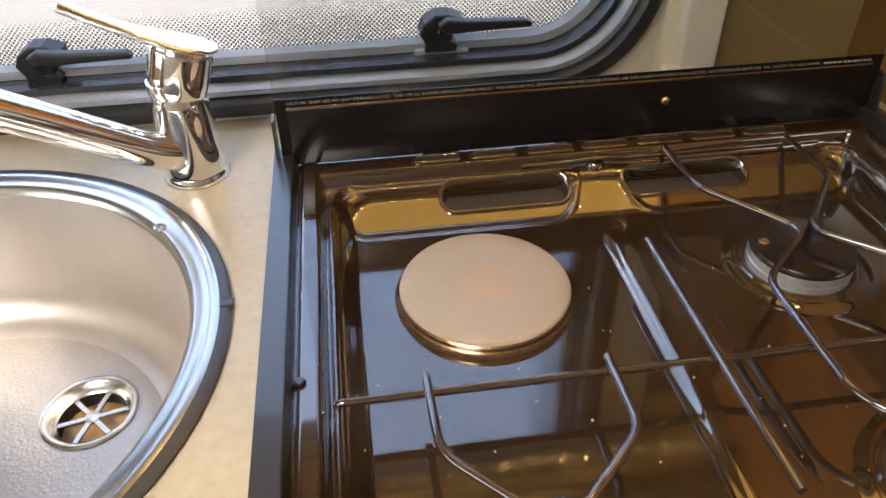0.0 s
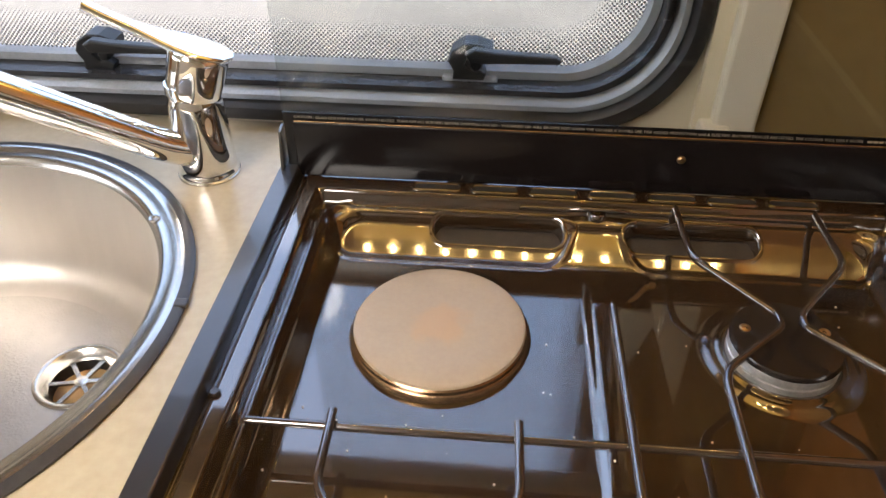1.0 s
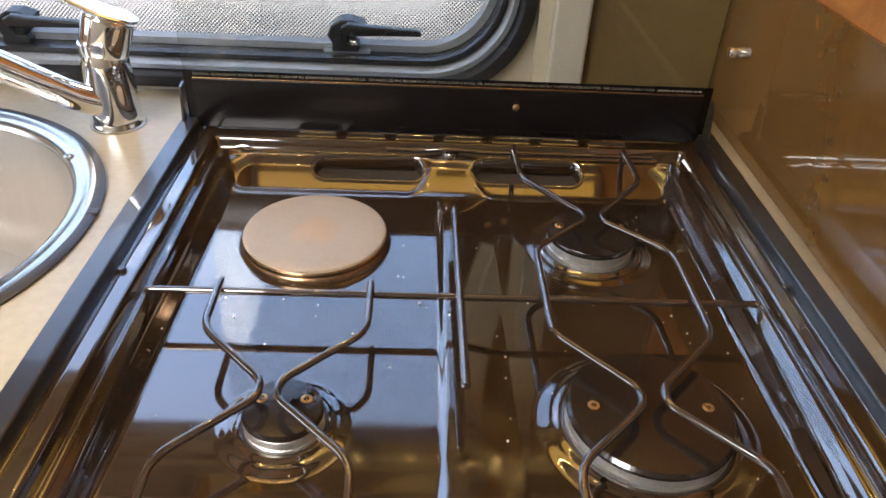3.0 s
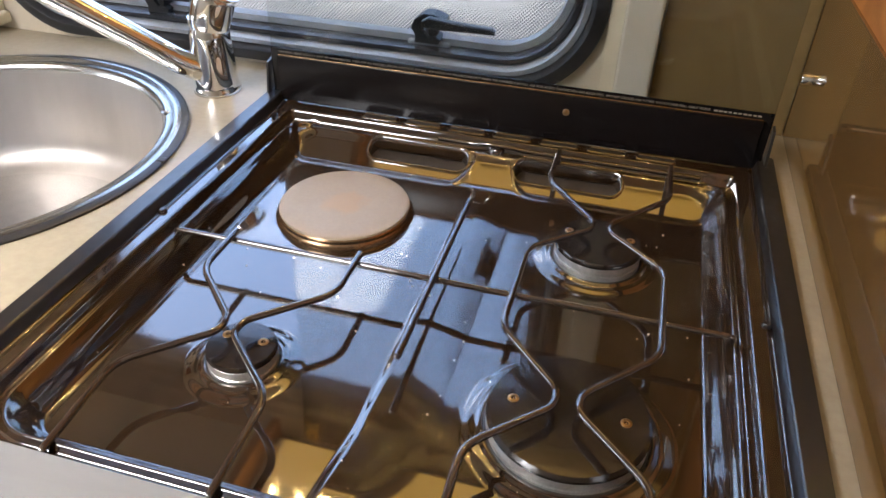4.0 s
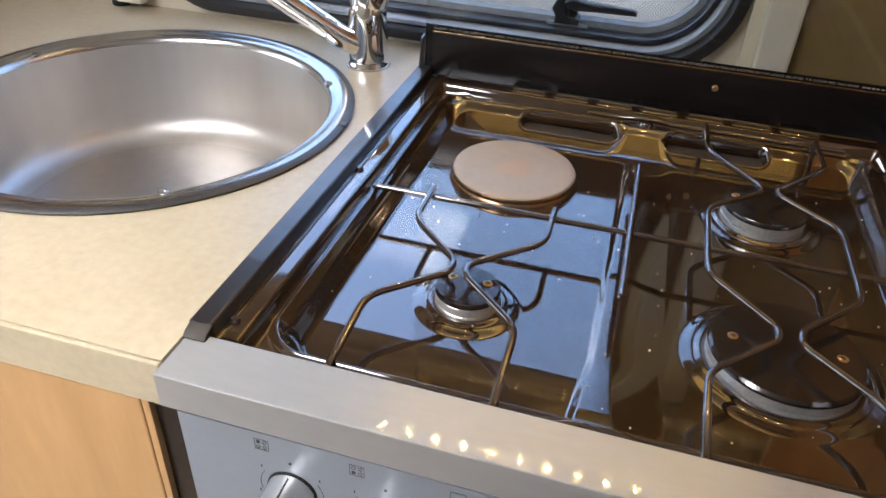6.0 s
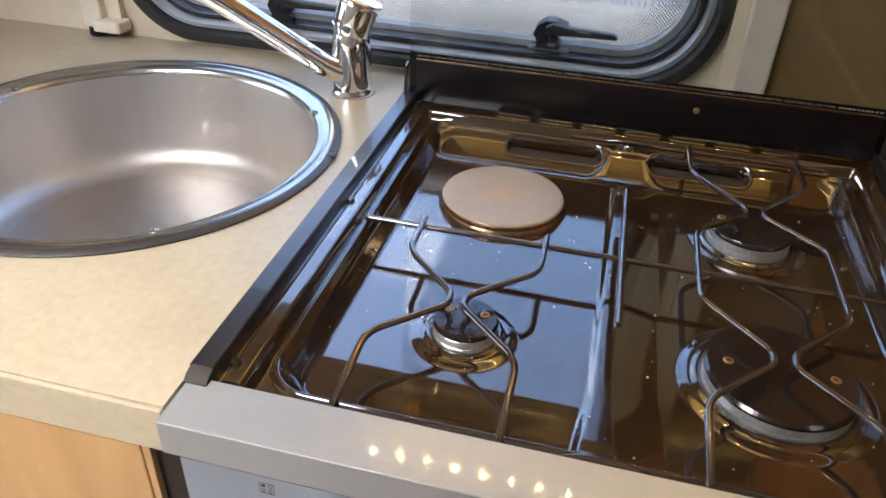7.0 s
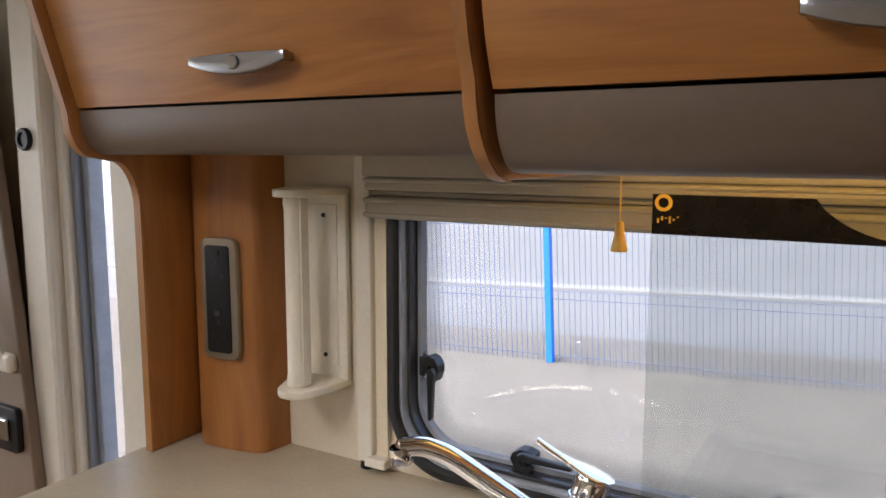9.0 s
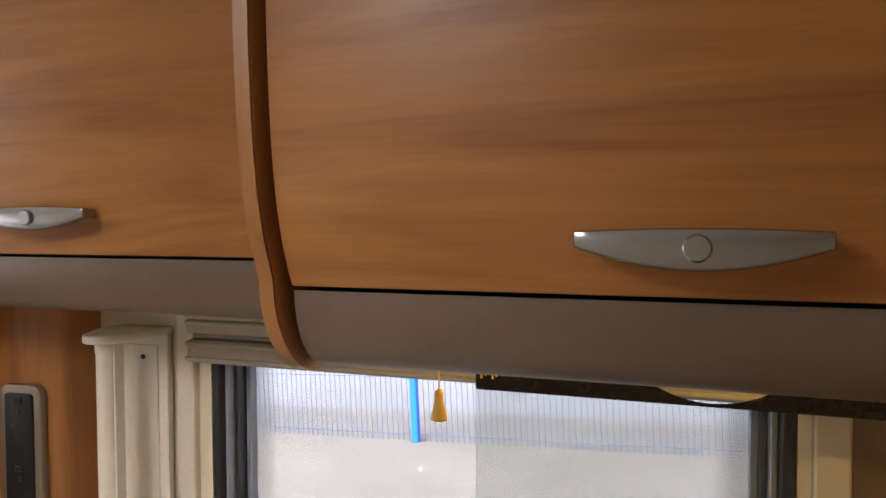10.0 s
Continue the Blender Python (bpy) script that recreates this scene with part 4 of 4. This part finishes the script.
latch(-0.186, 0.974, 0)
latch(0.143, 0.978, 0)
latch(-0.339, 1.085, 90)
latch(0.290, 1.100, 90)

# blind: cassette, side tracks, foot block and pull cord
blind = thing("window_blind", "rolled-up blind in a ribbed cream cassette", "blind")
part("cassette", box(-0.4195, 0.381, BACK - 0.042, BACK - 0.0015, 1.367, 1.43, 0.003), M["blind"], blind)
for z0, z1, y0 in ((1.3475, 1.3665, 0.540), (1.339, 1.347, 0.551), (1.3075, 1.3385, 0.540)):
    part("slat", box(-0.418, 0.380, y0, BACK - 0.010, z0, z1, 0.0035), M["blind"], blind, "ribbed cassette slat")
for z in (1.3335, 1.3130, 1.3620):
    part("slat_bead", rod([(-0.418, 0.5400, z), (0.380, 0.5400, z)], 0.0032, seg=10), M["blind"], blind, "", 60)
for x0, x1 in ((-0.4490, -0.4205), (0.3465, 0.3815)):
    part("side_track", box(x0, x1, BACK - 0.021, BACK - 0.0015, 0.930, 1.43, 0.003), M["jamb"], blind, "cream side track")
part("inner_strip", box(-0.4203, -0.3995, BACK - 0.010, BACK - 0.001, 0.932, 1.307), M["cream"], blind)
part("inner_strip", box(0.3325, 0.3460, BACK - 0.010, BACK - 0.001, 0.932, 1.307), M["cream"], blind)
part("foot_block", box(-0.430, -0.392, BACK - 0.030, BACK - 0.0015, 0.9275, 0.942, 0.003), M["jamb"], blind)
part("rubber_foot", lathe([(0, WT + 0.0003), (0.011, WT + 0.0003), (0.012, WT + 0.002), (0.011, 0.9298), (0, 0.9298)], -0.4350, 0.566, 24), M["black"], blind, "black rubber foot", 40)
part("foot_block", box(0.336, 0.360, BACK - 0.030, BACK - 0.0015, 0.9275, 0.945, 0.003), M["jamb"], blind)
cord = thing("pull_cord", "yellow bell-shaped cord pull on a thin cord", "cord pull")
part("cord", rod([(0.0, 0.391, 1.4118), (0.0, 0.391, 1.328)], 0.0009, seg=6), M["yellow"], cord)
part("bell", lathe([(0, 1.3345), (0.0030, 1.3340), (0.0042, 1.331), (0.0048, 1.322), (0.0078, 1.309), (0.0085, 1.306), (0.0080, 1.3045), (0.003, 1.3045), (0, 1.306)], 0.0, 0.391, 28), M["yellow"], cord, "yellow plastic bell", 50)

# ---- corner post, end panel, socket, towel holder ----
post = thing("corner_post", "rounded beech veneer corner post on the worktop", "post")
out = [(-0.763, BACK - 0.001), (-0.763, 0.532), (-0.722, 0.502), (-0.672, 0.506), (-0.634, 0.513)]
for i in range(7):
    a = radians(-75 + 75 * i / 6)
    out.append((-0.624 + 0.018 * math.cos(a), 0.535 + 0.018 * math.sin(a)))
out += [(-0.601, BACK - 0.001)]
part("veneer", prism(out, "z", WT + 0.0003, 1.60), M["wood_z"], post, "", 50)
socket = thing("socket", "black double power socket in a nickel surround", "socket")
sm = pose(-0.6720, 0.5045, 1.170, 0, 0, 5)
part("surround", moved(prism(rrect(-0.036, 0.036, -0.098, 0.098, 0.016, 6), "y", -0.008, 0.006, 0.003), sm), M["nickel"], socket, "nickel surround", 40)
face = part("faceplate", moved(prism(rrect(-0.024, 0.024, -0.086, 0.086, 0.006, 4), "y", -0.0105, -0.002, 0.001), sm), M["black"], socket, "black faceplate", 40)
for z in (0.046, -0.050):
    for u, w, hx, hz in ((0, 0.014, 0.0022, 0.004), (-0.011, -0.008, 0.0034, 0.0019), (0.011, -0.008, 0.0034, 0.0019)):
        # black insets stand in for shaded pin holes
        part("pin_hole", moved(box(u - hx, u + hx, -0.0112, -0.0102, z + w - hz, z + w + hz), sm), M["ink_and_gap"], face)
    part("switch", moved(box(-0.006, 0.006, -0.0125, -0.010, z + 0.024, z + 0.034, 0.001), sm), M["frame_dark"], face)

def part_at(name, bm, material, parent, label="", smooth=None):
    return part(name, moved(bm, Matrix.Translation((0.026, BACK - 0.61, 0.003))), material, parent, label, smooth)


holder = thing("towel_roll_holder", "cream plastic kitchen roll holder on the wall", "holder")
part_at("back_plate", prism(rrect(-0.598, -0.496, 1.040, 1.346, 0.012, 5), "y", 0.596, 0.6085, 0.004), M["holder"], holder, "", 40)
part_at("plate_recess", box(-0.570, -0.512, 0.5945, 0.5965, 1.070, 1.320, 0.001), M["holder"], holder)
for z0, z1 in ((1.334, 1.346), (1.038, 1.050)):
    arm = [(-0.590, 0.6075), (-0.496, 0.6075), (-0.500, 0.560)]
    for i in range(11):
        a = radians(-20 - 140 * i / 10)
        arm.append((-0.539 + 0.030 * math.cos(a), 0.530 + 0.030 * math.sin(a)))
    arm.append((-0.585, 0.560))
    part_at("arm", prism(arm, "z", z0, z1, 0.003), M["holder"], holder, "", 40)
part_at("roller", lathe([(0, 1.051), (0.015, 1.051), (0.0165, 1.054), (0.0165, 1.066), (0.0155, 1.068), (0.0155, 1.318), (0.0165, 1.320), (0.0165, 1.330), (0.015, 1.333), (0, 1.333)], -0.542, 0.535, 24), M["holder"], holder, "ribbed spindle", 40)
part_at("roller_rib", box(-0.5275, -0.5245, 0.528, 0.545, 1.052, 1.332, 0.001), M["holder"], holder)
for z in (1.303, 1.085):
    part_at("screw", moved(lathe([(0.0035, 0), (0.0035, 0.0015), (0.001, 0.0018), (0, 0.0008)], 0, 0, 14), pose(-0.537, 0.5945, z, 90, 0, 0)), M["ink_and_gap"], holder)

# ---- overhead lockers ----
def front_right(z):
    return 0.172 + 0.033 * math.exp(-(z - 1.447) / 0.06)


def front_left(z):
    return 0.338 - 0.28 * (z - 1.46)


def end_outline(front, zlow, tipy, back=BACK - 0.001, top=1.94, foot=None):
    """Side outline of a locker: bowed front, rounded toe, flat underside; with a foot it sweeps down to the worktop."""
    pts = [(back, top), (front(top), top)]
    for i in range(10):
        z = top + (1.455 - top) * ((i + 1) / 10) ** 0.6
        pts.append((front(z), z))
    f = front(1.455)
    for i in range(1, 8):
        a = radians(90 * i / 7)
        pts.append((f + (tipy - f) * (1 - math.cos(a)), 1.455 - (1.455 - zlow) * math.sin(a)))
    if foot is None:
        return pts + [(back, zlow)]
    for i in range(0, 9):
        a = radians(90 * i / 8)
        pts.append((foot - 0.042 + 0.042 * math.sin(a), zlow - 0.006 - 0.075 * (1 - math.cos(a))))
    return pts + [(foot, WT + 0.0003), (back, WT + 0.0003)]


def edging(outline, x0, x1, material, parent, count):
    """A thin glued edge band along the front of a panel."""
    pts = [Vector((0, a, b)) for a, b in outline[1:count]]
    bm, last = bmesh.new(), None
    for i, p in enumerate(pts):
        d = (pts[min(i + 1, len(pts) - 1)] - pts[max(i - 1, 0)]).normalized()
        n = Vector((0, d.z, -d.y))
        row = [bm.verts.new((x, *(p + n * o).yz)) for x, o in ((x0, -0.0004), (x0, 0.0016), (x1, 0.0016), (x1, -0.0004))]
        if last:
            for k in range(3):
                bm.faces.new((last[k], row[k], row[k + 1], last[k + 1]))
        last = row
    bmesh.ops.recalc_face_normals(bm, faces=bm.faces[:])
    return part("edge_band", bm, material, parent, "lighter beech edge band", 50)


end = thing("end_panel", "curved beech end panel reaching from locker to worktop", "panel")
o = end_outline(lambda z: front_left(z) - 0.014, 1.395, 0.358, foot=0.4365)
part("veneer", prism(o, "x", -0.785, -0.767, 0.003), M["wood_z"], end, "", 40)
edging(o, -0.7835, -0.7685, M["edge"], end, len(o) - 1)
div = thing("locker_divider", "curved beech divider between the overhead lockers", "panel")
o = end_outline(lambda z: front_right(z) - 0.006, 1.377, 0.262)
part("veneer", prism(o, "x", -0.0705, -0.0555, 0.003), M["edge"], div, "", 40)
edging(o, -0.0690, -0.0570, M["edge"], div, len(o) - 1)


def handle(x, y, z, w):
    h = part("handle", prism([(x + w * (-1 + 2 * i / 14), z + 0.0065 + 0.0020 * (1 - (1 - i / 7) ** 2)) for i in range(15)] + [(x + w * (1 - 2 * i / 14), z - 0.003 - 0.0135 * (1 - (1 - i / 7) ** 2)) for i in range(15)], "y", y - 0.022, y - 0.012, 0.003), M["handle"], None, "satin silver bow handle", 40)
    for s in (-1, 1):
        part("handle_stem", box(x + s * w * 0.9 - 0.004, x + s * w * 0.9 + 0.004, y - 0.014, y + 0.004, z - 0.004, z + 0.006, 0.001), M["handle"], h)
    part("push_button", moved(lathe([(0, 0.0125), (0.0070, 0.0125), (0.0082, 0.0112), (0.0086, 0.0), (0, 0)], 0, 0, 32), pose(x, y - 0.013, z - 0.003, 90, 0, 0)), M["handle"], h, "round push button", 40)
    return h


def locker(x0, x1, front, zgap, zlow, tipy, hx, hz, hw, label):
    top = thing("overhead_locker", label, "locker", "overhead lockers")
    f = front(zgap)
    outl = [(BACK - 0.004, 1.93)] + [(front(z) + 0.022, z) for z in (1.93, 1.75, 1.6, 1.52, 1.47)] + [(tipy, zlow + 0.037), (BACK - 0.004, zlow + 0.037)]
    # near-black all over, as painted shade for the gaps round the door
    part("carcass", prism(outl, "x", x0 + 0.003, x1 - 0.003), M["ink_and_gap"], top)
    zs = [zgap + 0.0022 + (1.925 - zgap) * (i / 14) ** 1.4 for i in range(15)]
    door = part("door", prism([(front(z), z) for z in zs] + [(front(z) + 0.019, z) for z in reversed(zs)], "x", x0, x1, 0.0015), M["wood_x"], top, "beech veneer flap door", 30)
    low = [(f + 0.002, zgap - 0.0015)]
    for i in range(1, 9):
        a = radians(90 * i / 8)
        low.append((f + 0.002 + (tipy - f) * (1 - math.cos(a)), zgap - 0.003 - (zgap - 0.003 - zlow) * math.sin(a)))
    low += [(tipy + 0.010, zlow), (tipy + 0.014, zlow + 0.004), (tipy + 0.016, zlow + 0.029), (tipy, zlow + 0.030), (f + 0.02, zgap - 0.003)]
    part("lower_panel", prism(low, "x", x0, x1, 0.001), M["grey"], top, "grey-brown curved lower panel", 40)
    part("underside", box(x0, x1, tipy + 0.0165, BACK - 0.004, zlow + 0.029, zlow + 0.036), M["cream"], top, "pale underside")
    h = handle(hx, front(hz), hz, hw)
    h.parent = door
    return top


locker(-0.7655, -0.0725, front_left, 1.460, 1.397, 0.372, -0.425, 1.505, 0.075, "beech overhead locker with grey lower panel, set back")
locker(-0.0475, 0.5190, front_right, 1.447, 1.383, 0.250, 0.2385, 1.484, 0.0705, "deeper beech overhead locker above the cooker")
strip = thing("led_strip", "warm white strip of small lamps under the locker", "lamp")
part("housing", box(-0.040, 0.510, 0.384, 0.496, 1.4045, 1.4118, 0.0015), M["jamb"], strip)
# glowing sheet added for the hob's gold reflections; only the small lamps are known
part("glow_sheet", box(-0.034, 0.504, 0.410, 0.492, 1.4030, 1.4046), M["glow_sheet"], strip, "softly glowing warm sheet added beside the lamps")
for i in range(14):
    x = -0.012 + 0.0385 * i
    part("led", lathe([(0, 1.4020), (0.0014, 1.4022), (0.0021, 1.4046)], x, 0.397, 12), M["led"], strip, "warm glowing lamp")

# ---- entrance side beyond the worktop ----
def part_far(name, bm, material, parent, label="", smooth=None):
    return part(name, moved(bm, Matrix.Translation((0.047, BACK - 0.61, 0.0))), material, parent, label, smooth)


ent = thing("door_1", "cream door frame with narrow glazed opening", "door frame", kind="structure")
part_far("jamb", box(-1.305, -1.212, 0.56, 0.65, 0, 1.93, 0.012), M["jamb"], ent)
part_far("jamb_bead", box(-1.212, -1.190, 0.585, 0.65, 0, 1.93, 0.006), M["jamb"], ent)
part_far("glazing_bar", box(-1.190, -1.177, 0.60, 0.65, 0, 1.42, 0.003), M["panel"], ent, "grey aluminium glazing bar")
part_far("glazing_bar", box(-1.176, -1.160, 0.615, 0.65, 0, 1.42, 0.003), M["frame"], ent, "grey rubber glazing bar")
part_far("far_jamb", box(-1.074, -0.842, 0.60, 0.65, 0, 1.95, 0.008), M["jamb"], ent)
part_far("lintel", box(-1.190, -1.074, 0.60, 0.65, 1.42, 1.95, 0.004), M["jamb"], ent)
part_far("sill", box(-1.190, -1.074, 0.60, 0.65, 0, 0.62, 0.004), M["jamb"], ent)
part_far("round_lock", moved(lathe([(0, 0.006), (0.012, 0.006), (0.014, 0.010), (0.020, 0.010), (0.022, 0.006), (0.022, 0)], 0, 0, 32), pose(-1.262, 0.5602, 1.425, 90, 0, 0)), M["black"], ent, "black round catch", 40)
tagged(part_far("wall_entrance", box(-2.59, -1.25, 0.62, 0.66, 0, 1.95), M["wall"], None), "cream wall behind the door leaf", "wall", kind="structure")
door = thing("door_2", "brown lined entrance door leaf with a recessed handle", "door", kind="structure")
edge = [(-2.54, 0.0), (-1.235, 0.0), (-1.262, 0.62), (-1.300, 1.05), (-1.340, 1.40), (-1.42, 1.75), (-1.50, 1.93), (-2.54, 1.93)]
part_far("leaf", prism(edge, "y", 0.535, 0.559, 0.004), M["tan"], door)
hr = part_far("handle_recess", prism(rrect(-1.405, -1.300, 0.79, 0.885, 0.012, 4), "y", 0.522, 0.536, 0.003), M["black"], door, "black recessed door handle", 40)
part_far("handle_lever", box(-1.375, -1.325, 0.514, 0.523, 0.815, 0.862, 0.004), M["handle"], hr, "silver latch")
part_far("strap_anchor", box(-1.345, -1.300, 0.515, 0.535, 0.960, 1.000, 0.008), M["holder"], door)
part_far("pull_strap", rod([(-1.322, 0.520, 0.985), (-1.365, 0.505, 1.06), (-1.42, 0.52, 1.16)], 0.006, 0.02, 10), M["holder"], door, "cream pull strap", 60)

# ---- crumbs on the hob ----
bm = bmesh.new()
for i in range(70):
    x, y = random.uniform(0.05, 0.45), random.uniform(0.06, 0.41)
    if math.hypot(x - 0.138, y - 0.353) < 0.07 or any(math.hypot(x - a, y - b) < 1.15 * r for a, b, r in BURNERS):
        continue
    r = random.uniform(0.0003, 0.0008)
    z = float(deck_height(np.array(x), np.array(y)))
    bmesh.ops.create_icosphere(bm, subdivisions=1, radius=r, matrix=Matrix.Translation((x, y, z + r * 0.6)))
tagged(part("crumbs", bm, M["crumb"]), "tiny pale crumbs scattered on the hob", "crumbs", kind="stuff")
